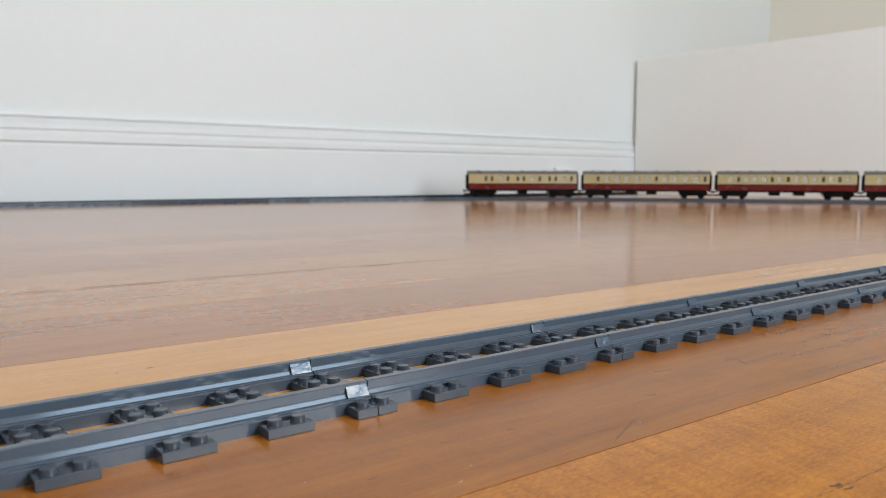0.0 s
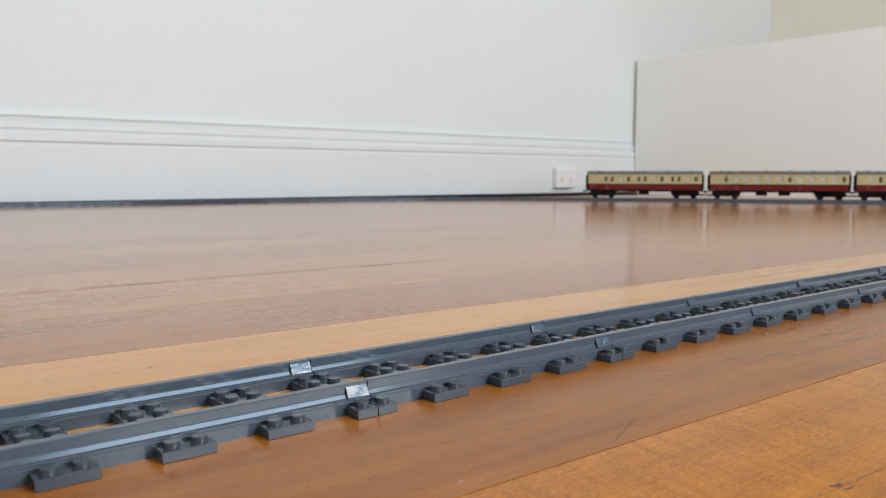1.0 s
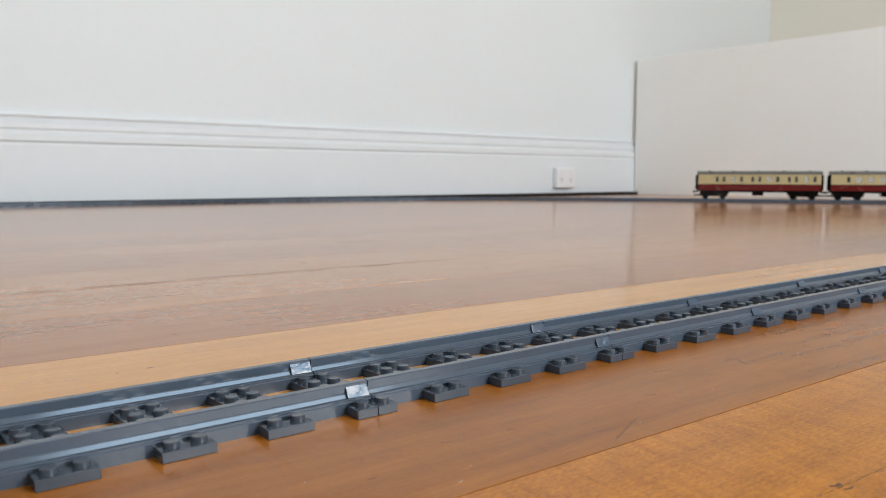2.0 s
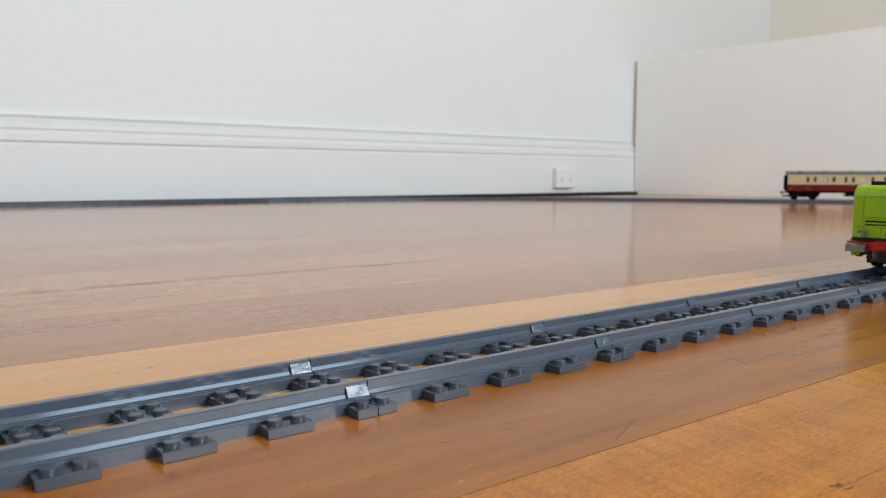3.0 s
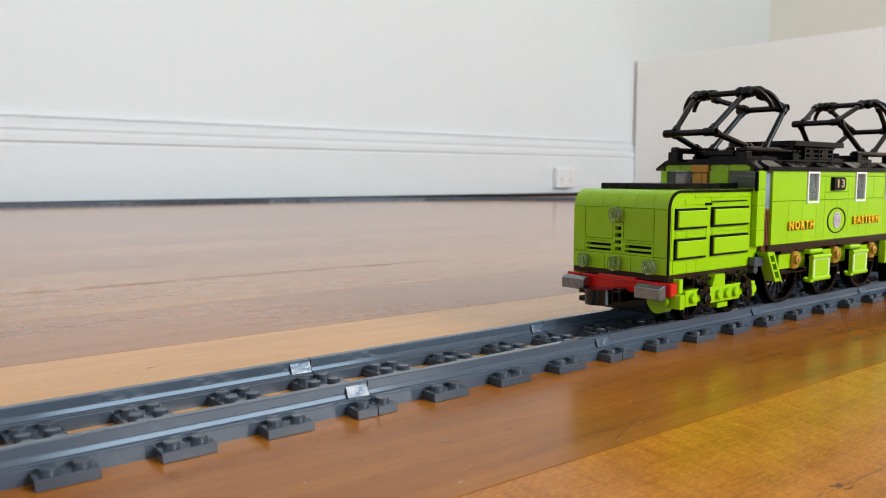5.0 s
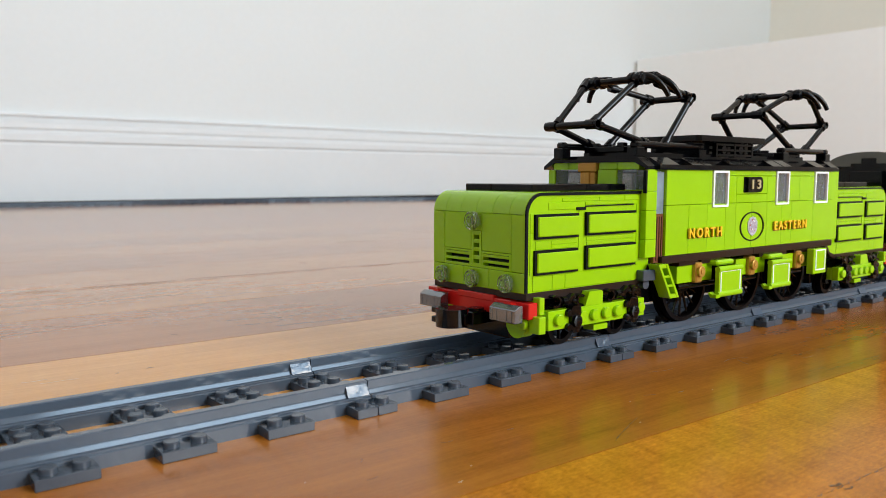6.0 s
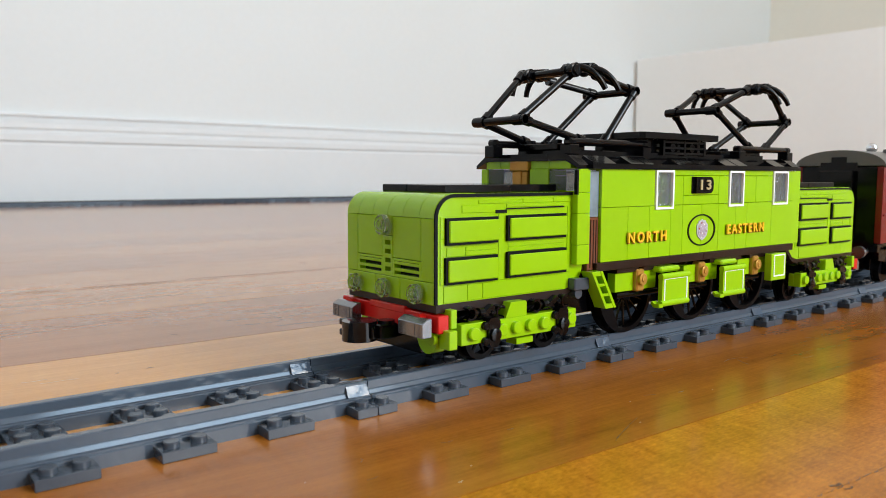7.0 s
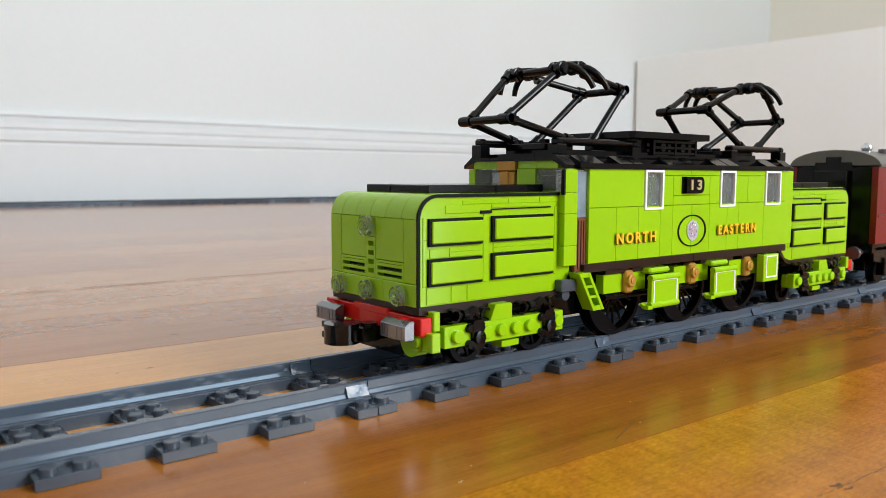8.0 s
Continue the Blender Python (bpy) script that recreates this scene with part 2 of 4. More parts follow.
def wall_with_window(name, axis, at, out, a0, a1, holes, material):
    """A wall 120 mm thick in four strips round each opening; axis x: the wall runs along x at y = at."""
    bm = bmesh.new()
    b0, b1 = sorted((at, at + out * 120))
    cuts = [a0]
    for h in holes:
        cuts += [h[0], h[1]]
    cuts.append(a1)
    pieces = []
    for i in range(0, len(cuts), 2):
        pieces.append((cuts[i], cuts[i + 1], 0, H))
    for h in holes:
        pieces += [(h[0], h[1], 0, h[2]), (h[0], h[1], h[3], H)]
    for u0, u1, z0, z1 in pieces:
        if axis == "x":
            bx(bm, u0, b0, z0, u1, b1, z1, 0)
        else:
            bx(bm, b0, u0, z0, b1, u1, z1, 0)
    bmesh.ops.remove_doubles(bm, verts=bm.verts, dist=0.1)
    return tagged(part(name, bm, material), kind="structure")


tagged(wall_with_window("wall_north", "x", Y1, 1, X0 - 120, X1 + 120, [], M_WALL), "plain white painted plaster wall", "wall")
tagged(wall_with_window("wall_east", "y", X1, 1, Y0, Y1, [], M_BEIGE), "plain warm beige painted wall", "wall")
tagged(wall_with_window("wall_south", "x", Y0, -1, X0 - 120, X1 + 120, [(505, 1855, 50, 2300)], M_WALL), "white wall with a tall glazed door opening", "wall")
# the west opening is assumed, to hold the fill lamp
tagged(wall_with_window("wall_west", "y", X0, -1, Y0, Y1, [(50, 1450, 650, 2250)], M_WALL), "white wall with an added, unseen window opening", "wall")
tagged(part("ceiling", box(X0 - 120, Y0 - 120, H, X1 + 120, Y1 + 120, H + 100, 0), M_CEIL), "plain white ceiling", "ceiling", kind="structure")
bm = box(X0 - 120, Y0 - 120, -120, X1 + 120, Y1 + 120, -22, 0)
floor = tagged(part("floor", bm, M_EDGE), "varnished hardwood strip floor with a worn gloss", "floor", kind="structure")

# moulded skirting along the white wall
prof = [(0, 0), (-20, 0), (-20, 156), (-17, 160), (-17, 163), (-22, 168), (-22, 183), (-17, 189), (-13, 192), (-13, 196), (-17, 200),
        (-16, 212), (-9, 220), (-5, 225), (-5, 228), (-12, 231), (-12, 236), (0, 238)]
bm = prism(bmesh.new(), [(Y1 + q[0], q[1]) for q in prof], "x", X0, X1)
tagged(part("baseboard", bm, M_TRIM), "tall moulded white skirting board", "skirting", kind="structure")

# added dark strip that stands in for the shade under the skirting
bm = prism(bmesh.new(), [(Y1 - 20.5, 0), (Y1 - 56, 0), (Y1 - 56, 9), (Y1 - 54, 11), (Y1 - 20.5, 11)], "x", X0, 2740)
tagged(part("trim", bm, M_EDGE), "added dark strip for the shade at the wall foot", "moulding", kind="structure")

# power point on the skirting
socket = tagged(new("power_socket"), "white double power socket on the skirting board", "socket")
socket.location = (2.284, Y1 / 1000 - 0.020, 0.072)
part("face_plate", box(-57, -24, -41, 57, 0, 41, 3), M_SOCKET, socket)
for sx in (-28, 28):
    part("switch", box(sx - 6, -27, 14, sx + 6, -24, 30, 1), M_SOCKET, socket)
    bm = bmesh.new()
    for dx, dz in ((-6, -4), (6, -4), (0, -16)):
        bx(bm, sx + dx - 1.2, -24.4, dz - 4, sx + dx + 1.2, -24, dz + 4, 0)
    part("slots", bm, M_DARKHOLE, socket, "dark socket slots")

# white board standing on its long edge beside the track
PANEL_A, PANEL_B = Vector((2757, 2026, 0)), Vector((2778, 250, 0))
panel = tagged(new("standing_board"), "large off-white board standing on its long edge", "board")
bm = box(0, 0, 0, 1770, 16, 597, 1.0)
pb = part("board", bm, M_PANEL, panel)
panel.matrix_basis = Matrix.Translation(PANEL_A * MM) @ Matrix.Rotation(math.atan2(PANEL_B.y - PANEL_A.y, PANEL_B.x - PANEL_A.x), 4, "Z")

# ---- toy railway: the line of the track, s in millimetres from the front rail joint ----
XE, R2, R1, CX, CY = 2013.0, 450.0, 1560.0, 750.0, 400.0
A125, A55 = radians(125), radians(55)


def line_at(s):
    if s < XE:
        return Vector((s, 32.0)), 0.0
    s -= XE
    if s < R2 * A125:
        a = s / R2
        return Vector((XE + R2 * math.sin(a), 32 + R2 * (1 - math.cos(a)))), a
    s -= R2 * A125
    p = Vector((XE + R2 * math.sin(A125), 32 + R2 * (1 - math.cos(A125))))
    e = Vector((CX + R1 * math.sin(A55), CY + R1 * math.cos(A55)))
    d = (e - p).length
    if s < d:
        return p.lerp(e, s / d), math.atan2(e.y - p.y, e.x - p.x)
    s -= d
    if s < R1 * A55:
        a = A55 - s / R1
        return Vector((CX + R1 * math.sin(a), CY + R1 * math.cos(a))), math.pi - a
    s -= R1 * A55
    return Vector((CX - s, CY + R1)), math.pi


def on_line(s, half):
    """Pose of a vehicle whose middle is at s and whose bogies stand half to either side."""
    a, b = line_at(s - half)[0], line_at(s + half)[0]
    m = (a + b) / 2
    return Matrix.Translation((m.x * MM, m.y * MM, 0)) @ Matrix.Rotation(math.atan2(b.y - a.y, b.x - a.x), 4, "Z")


RAIL = [(-4.7, 0), (-4.7, 3.95), (-4.45, 4.2), (-4.1, 4.25), (-4.1, 4.75), (-3.9, 4.95), (-2.75, 5.1), (-2.15, 6.3), (-1.8, 6.6), (-1.8, 9.3), (-1.4, 9.62)]
RAIL = RAIL + [(-y, z) for y, z in RAIL[::-1]]


def sleeper(x0, x1):
    bm = bmesh.new()
    for y0, y1 in ((-32, -24.2), (-15.8, 15.8), (24.2, 32)):
        bx(bm, x0, y0, 0, x1, y1, 3.2, 0.2)
    n = round((x1 - x0) / 8)
    for i in range(n):
        for y in (-28, -12, -4, 4, 12, 28):
            stud(bm, x0 + 4 + 8 * i, y, 3.2)
    return bm


def track_section():
    t = tagged(new("track_section"), "dark grey plastic toy railway track section", "toy track", "sections of the track loop")
    for x0, x1 in ((0.08, 8), (24, 40), (56, 72), (88, 104), (120, 127.92)):
        smooth_part(part("sleeper", sleeper(x0, x1), M_TRACK, t))
    for y in (-20, 20):
        rail = part("rail", prism(bmesh.new(), [(y + q[0], q[1]) for q in RAIL], "x", 2.6, 130.2), M_RAIL, t)
        bm = bmesh.new()
        for sgn in (-1, 1):
            q0 = [(121.5, y + sgn * 1.4, 8.9), (121.5, y + sgn * 2.0, 8.8), (121.5, y + sgn * 3.7, 5.2), (121.5, y + sgn * 1.4, 4.7)]
            q1 = [(129.6, y + sgn * 1.4, 8.9), (129.6, y + sgn * 2.5, 8.8), (129.6, y + sgn * 4.2, 5.2), (129.6, y + sgn * 1.4, 4.7)]
            va, vb = [bm.verts.new(q) for q in q0], [bm.verts.new(q) for q in q1]
            fs = [bm.faces.new(va), bm.faces.new(vb[::-1])] + [bm.faces.new((va[k], vb[k], vb[(k + 1) % 4], va[(k + 1) % 4])) for k in range(4)]
            bmesh.ops.recalc_face_normals(bm, faces=fs)
        part("clip", bm, M_CLIP, rail)
    return t


SECTION = track_section()


def section_pose(k):
    a, b = line_at(128 * k)[0], line_at(128 * (k + 1))[0]
    return Matrix.Translation((a.x * MM, a.y * MM, 0)) @ Matrix.Rotation(math.atan2(b.y - a.y, b.x - a.x), 4, "Z")


SECTION.matrix_basis = section_pose(0)
for k in range(-3, 48):
    if k:
        copy_thing(SECTION, section_pose(k))

# ---- the locomotive, in millimetres on the track with its nose at x = 19 and its middle line at y = 32 ----
loco = tagged(new("toy_locomotive"), "lime green plastic toy electric locomotive with two black pantographs", "toy locomotive")
HALF = 161.5
MIDX = 19 + HALF
TURN = Matrix.Rotation(math.pi, 4, "Z")


def lp(name, bm, material, parent=None, label="", smooth=0):
    bmesh.ops.translate(bm, verts=bm.verts, vec=(-MIDX, -32, 0))
    ob = part(name, bm, material, parent or loco, label)
    if smooth:
        smooth_part(ob, smooth)
    return ob


def arc(cx, cz, r, a0, a1, n=8):
    return [(cx + r * math.cos(radians(a0 + (a1 - a0) * i / n)), cz + r * math.sin(radians(a0 + (a1 - a0) * i / n))) for i in range(n + 1)]


def ribbon(bm, pts, w, y0, y1):
    """A strip of width w along a line in the x-z plane, between y0 and y1."""
    pts = [Vector(q) for q in pts]
    up, dn = [], []
    for i, q in enumerate(pts):
        d = (pts[min(i + 1, len(pts) - 1)] - pts[max(i - 1, 0)]).normalized()
        n = Vector((-d.y, d.x)) * (w / 2)
        up.append(q + n)
        dn.append(q - n)
    return prism(bm, [tuple(v) for v in up + dn[::-1]], "y", y0, y1)


def outline(bm, x0, z0, x1, z1, w, y0, y1, sides="lrtb"):
    if "l" in sides:
        bx(bm, x0, y0, z0, x0 + w, y1, z1, 0)
    if "r" in sides:
        bx(bm, x1 - w, y0, z0, x1, y1, z1, 0)
    if "b" in sides:
        bx(bm, x0 + w, y0, z0, x1 - w, y1, z0 + w, 0)
    if "t" in sides:
        bx(bm, x0 + w, y0, z1 - w, x1 - w, y1, z1, 0)
    return bm


def cup(y, z, r, r0, x0, x1):
    """A clear plastic cup that opens to the front, as a turned profile round the x axis."""
    bm = bmesh.new()
    prof = [(r * 0.9, x0), (r, x0 - 0.3), (r, x1 + 0.3), (r - 0.3, x1), (r0 + 0.2, x1), (r0, x1 + 0.4), (r0 - 0.1, x0 - 0.8)]
    seg = 28
    rows = [[bm.verts.new((x, y + q * math.cos(2 * math.pi * i / seg), z + q * math.sin(2 * math.pi * i / seg))) for q, x in prof] for i in range(seg)]
    for i in range(seg):
        a, b = rows[i], rows[(i + 1) % seg]
        for k in range(len(prof) - 1):
            bm.faces.new((a[k], b[k], b[k + 1], a[k + 1]))
    bm.faces.new([q[-1] for q in rows])
    bmesh.ops.recalc_face_normals(bm, faces=bm.faces)
    return bm


def lamp(hood, y, z, r):
    ob = lp("lamp", cup(y, z, r, r - 0.9, 18.0, 14.7), M_CLEAR, hood, "clear plastic round lamp", 35)
    lp("lens", cup(y, z, r * 0.55, r * 0.32, 17.1, 14.3), M_CLEAR, ob, "clear lens stud", 35)


def hood():
    h = lp("hood", box(22.2, 5, 35, 96, 59, 71.8, 0), M_SEAM, None, "lime hood with black inner core")
    # nose
    for y0, y1 in ((3.2, 11), (53, 60.8)):
        lp("nose_tile", box(18.3, y0 + 0.12, 42.15, 22.4, y1 - 0.12, 64.9), M_LIME, h)
    for y0, y1 in ((11, 28.8), (35.2, 53)):
        lp("nose_tile", box(18.4, y0 + 0.12, 49.25, 22.4, y1 - 0.12, 64.9), M_LIME, h)
        bm = bmesh.new()
        for z in (42.1, 44.4, 46.9):
            bx(bm, 18.4, y0 + 1.2, z, 21.6, y1 - 1.2, z + 1.15, 0.1)
        for y in (y0, y1 - 1.2):
            bx(bm, 18.4, y, 42.1, 22.2, y + 1.2, 49.1, 0.1)
        bx(bm, 18.4, y0 + 1.2, 48.2, 22.2, y1 - 1.2, 49.1, 0.1)
        lp("grille", bm, M_LIME, h)
        lp("grille_back", box(21.4, y0, 42.1, 22.5, y1, 49.2, 0), M_SEAM, h, "black gaps behind the grille")
    bm = bmesh.new()
    for z in (42.1, 45.4, 48.8, 52.2, 55.6):
        bx(bm, 18.4, 30.2, z, 21.6, 33.8, z + 1.7, 0.1)
    for y in (28.9, 33.8):
        bx(bm, 18.4, y, 42.1, 22.2, y + 1.3, 57.3, 0.1)
    lp("grille", bm, M_LIME, h)
    lp("grille_back", box(21.4, 28.9, 42.1, 22.5, 35.1, 57.3, 0), M_SEAM, h, "black gaps behind the grille")
    lp("nose_tile", box(18.5, 28.8, 57.4, 22.4, 35.2, 65), M_LIME, h)
    for y0, y1 in ((3.2, 24), (24, 40), (40, 60.8)):
        lp("nose_tile", box(18.3, y0 + 0.12, 34, 22.4, y1 - 0.12, 41.95), M_LIME, h)
    ys = (3.5, 12, 22, 32, 42, 52, 60.5)
    pr = [(18.3, 65.05)] + [(x, z) for x, z in arc(27.3, 64.8, 9, 180, 90, 10)[1:]] + [(38, 73.8), (38, 65.05)]
    for a, b in zip(ys, ys[1:]):
        lp("curved_slope", prism(bmesh.new(), pr, "y", a + 0.1, b - 0.1), M_LIME, h, "", 25)
    # top
    for a, b in ((5, 20), (20, 44), (44, 59)):
        lp("top_plate", box(37.2, a, 71.8, 92, b, 73.6), M_LIME, h)
    for a, b, x in ((10.5, 20.5, 29), (21.2, 37, 31), (37.6, 54, 31)):
        lp("top_tile", box(x, a, 73.7, 62, b, 76.7, 0.35), M_BLACK, h, "black roof tile")
        lp("top_tile", box(62.1, a, 73.7, 88, b, 76.7, 0.35), M_BLACK, h, "black roof tile")
    # sides
    for f in (0, 1):
        def Y(a, b):
            return (a, b) if not f else (64 - b, 64 - a)
        side = [(18.7, 34.2)] + [(87, 34.2)] + arc(87, 43.5, 9.3, -90, 0, 6)[1:] + [(96.3, 73.3)] + arc(27.1, 64.6, 8.6, 90, 180, 8)
        lp("side_panel", prism(bmesh.new(), side, "y", *Y(3.3, 5)), M_LIME, h)
        for x0, z0, x1, z1 in ((22.6, 34.6, 33.6, 40.5), (33.8, 34.6, 41.1, 40.5), (41.3, 34.6, 84, 40.5), (21.0, 57.6, 22.9, 65.5), (21.0, 41, 22.9, 57.4),
                               (49.0, 40.8, 51.8, 66), (24, 51.0, 32.7, 54.4), (32.9, 51.0, 48, 52.6), (32.9, 52.8, 48, 54.4), (54, 51.4, 85, 53.1),
                               (54, 53.3, 85, 55.0), (31.0, 66.6, 47.2, 69.5), (39, 69.8, 61.4, 71.2), (61.6, 69.8, 78.2, 71.6), (53, 68.2, 84.5, 69.5),
                               (78.4, 69.8, 88.4, 71.9), (86.8, 41, 88.5, 68)):
            lp("side_tile", box(x0, Y(2.98, 4)[0], z0, x1, Y(2.98, 4)[1], z1, 0.15), M_LIME, h)
        line = [(19.0, 34.2)] + arc(27.2, 64.8, 8.2, 180, 90, 8) + [(95.8, 73.0)]
        bm = ribbon(bmesh.new(), line if not f else line[-4:], 1.25 if not f else 0.9, *Y(2.7, 3.4))
        ribbon(bm, [(47.5, 66.8), (52.9, 66.8)], 1.2, *Y(2.7, 3.4))
        ribbon(bm, [(52.9, 67.7), (84.5, 67.9)], 0.45, *Y(2.7, 3.4))
        lp("black_stripe", bm, M_SEAM, h, "black outline stripe")
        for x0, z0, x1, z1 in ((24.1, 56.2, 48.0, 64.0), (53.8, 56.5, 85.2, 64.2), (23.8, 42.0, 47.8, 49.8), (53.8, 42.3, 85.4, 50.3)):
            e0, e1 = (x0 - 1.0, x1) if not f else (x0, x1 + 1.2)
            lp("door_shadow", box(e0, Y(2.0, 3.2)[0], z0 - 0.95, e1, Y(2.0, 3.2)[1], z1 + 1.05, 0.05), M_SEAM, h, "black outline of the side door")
            lp("side_door", box(x0, Y(1.3, 3.2)[0], z0, x1, Y(1.3, 3.2)[1], z1, 0.35), M_LIME, h)
    under = [(19.2, 31.2), (84, 31.2), (91, 33.2), (97, 38), (101, 41.5), (101, 44.5), (97, 44.5), (95.5, 39.6), (91.5, 35.6), (86, 34.15), (19.2, 34.15)]
    lp("sole_plate", prism(bmesh.new(), under, "y", 3.0, 61.0), M_DKBROWN, h, "dark brown sole plate")
    lamp(h, 32, 61.6, 3.9)
    for y in (11.6, 32, 51.8):
        lamp(h, y, 37.6, 3.7)
    return h


def buffer_end():
    e = lp("buffer_beam", box(13.6, 0.4, 24.2, 18.5, 64.4, 30.6, 0.3), M_RED, None, "red buffer beam")
    lp("beam_plate", box(15, 6, 31.5, 23, 58, 33.2, 0.2), M_BLACK, e, "black plate")
    lp("beam_tile", box(13.2, 20.5, 29.0, 18.8, 43.5, 31.6, 0.3), M_RED, e)
    lp("beam_bracket", box(18.6, -0.6, 25.6, 21.4, 8, 32.4, 0.25), M_LIME, e, "lime bracket")
    lp("beam_bracket", box(18.6, 56, 25.6, 21.4, 64.6, 32.4, 0.25), M_LIME, e, "lime bracket")
    for y in (9.6, 55.5):
        bm = rod(bmesh.new(), (13.7, y, 27), (11, y, 27), 3.6, 20)
        lp("buffer_stem", bm, M_RED, e, "", 35)
        prf = [(7.8, 23.0), (12.2, 23.0), (12.2, 29.7), (10.4, 29.7), (7.8, 28.2)]
        bm = prism(bmesh.new(), prf, "y", y - 7.4, y + 7.4)
        bmesh.ops.bevel(bm, geom=list(bm.edges), offset=0.25, segments=1, affect="EDGES")
        b = lp("buffer_plate", bm, M_SILVER, e, "silver buffer plate")
        bm = outline(bmesh.new(), 0, 0, 3, 4.6, 0.35, 0, 0.25)
        bmesh.ops.rotate(bm, verts=bm.verts, cent=(0, 0, 0), matrix=Matrix.Rotation(radians(-90), 3, "Z"))
        bm2 = bm.copy()
        bmesh.ops.translate(bm, verts=bm.verts, vec=(7.65, y + 5.8, 23.4))
        bmesh.ops.translate(bm2, verts=bm2.verts, vec=(7.65, y - 2.6, 23.4))
        lp("relief", bm, M_SILVER, b)
        lp("relief", bm2, M_SILVER, b)
    # coupling
    c = lp("coupling", box(2, 25, 19.6, 20, 35, 24.2, 0.5), M_BLACK, None, "black magnet coupling")
    cupm = bmesh.new()
    rod(cupm, (1.6, 33, 18.6), (1.6, 33, 26.0), 6.6, 32)
    lp("magnet_cup", cupm, M_ROOFBLACK, c, "glossy black magnet cup", 35)
    for z in (19.2, 23.2):
        lp("tab", box(-1, 39.0, z, 4, 43.4, z + 2.4, 0.3), M_BLACK, c)
    lp("pivot", rod(bmesh.new(), (9, 26, 24.0), (9, 26, 26.4), 3.2, 18), M_BLACK, c, "", 35)
    lp("coupling_side", box(4, 22.5, 19.8, 12, 26, 25.4, 0.5), M_BLACK, c)
    lp("draw_block", box(16, 14, 14.5, 24, 50, 24.2, 0.5), M_BLACK, c)
    for o in (e, c):
        o.location.x += 0.0045
    return e, c


def small_wheel(x, y, s):
    bm = bmesh.new()
    ring(bm, 8.0, 6.0, 3.6)
    ring(bm, 9.0, 7.0, 1.0, 2.6 * s)
    for i in range(6):
        a = radians(60 * i)
        d = Vector((math.cos(a), 0, math.sin(a)))
        rod(bm, d * 1.5, d * 6.4, 0.8, 6)
    rod(bm, (0, -2, 0), (0, 2, 0), 2.2, 14)
    ob = part("wheel", bm, M_RUBBER, loco, "small black spoked wheel")
    smooth_part(ob, 35)
    ob.location = ((x - MIDX) * MM, (y - 32) * MM, 17.7 * MM)
    return ob


def ring(bm, r1, r0, w, off=0.0, seg=40):
    """A flat ring round the y axis."""
    rows = []
    for i in range(seg):
        a = 2 * math.pi * i / seg
        c, s = math.cos(a), math.sin(a)
        rows.append([bm.verts.new((r * c, off + y, r * s)) for r, y in ((r1, -w / 2), (r1, w / 2), (r0, w / 2), (r0, -w / 2))])
    for i in range(seg):
        a, b = rows[i], rows[(i + 1) % seg]
        for k in range(4):
            bm.faces.new((a[k], b[k], b[(k + 1) % 4], a[(k + 1) % 4]))
    bmesh.ops.recalc_face_normals(bm, faces=bm.faces)


def drive_wheel(x, y, s, turn):
    bm = bmesh.new()
    ring(bm, 18.2, 16.2, 4.2, 0, 56)
    ring(bm, 19.4, 16.8, 1.0, 2.6 * s, 56)
    pts = arc(0, 0, 16.4, turn - 50, turn + 50, 12)
    prism(bm, pts, "y", -1.4, 1.4)
    ob = part("drive_wheel", bm, M_RUBBER, loco, "large black spoked driving wheel")
    smooth_part(ob, 35)
    hub = rod(rod(bmesh.new(), (0, -2.4, 0), (0, 2.4, 0), 3.6, 18), (0, -3.0, 0), (0, -2.4, 0), 2.2, 14)
    smooth_part(part("hub", hub, M_RUBBER, ob), 35)
    for i in range(16):
        a = radians(22.5 * i + turn)
        d = Vector((math.cos(a), 0, math.sin(a)))
        part("spoke", rod(bmesh.new(), d * 3, d * 16.5, 0.72, 6, 0.5), M_BLACK, ob)
    ob.location = ((x - MIDX) * MM, (y - 32) * MM, 27.85 * MM)
    return ob


def open_ring(cx, cz, r, w, y0, y1, start, sweep=265):
    """A C-shaped snap clip in the x-z plane."""
    pts = arc(cx, cz, r, start, start + sweep, 14) + arc(cx, cz, r - w, start + sweep, start, 14)
    return prism(bmesh.new(), pts, "y", y0, y1)


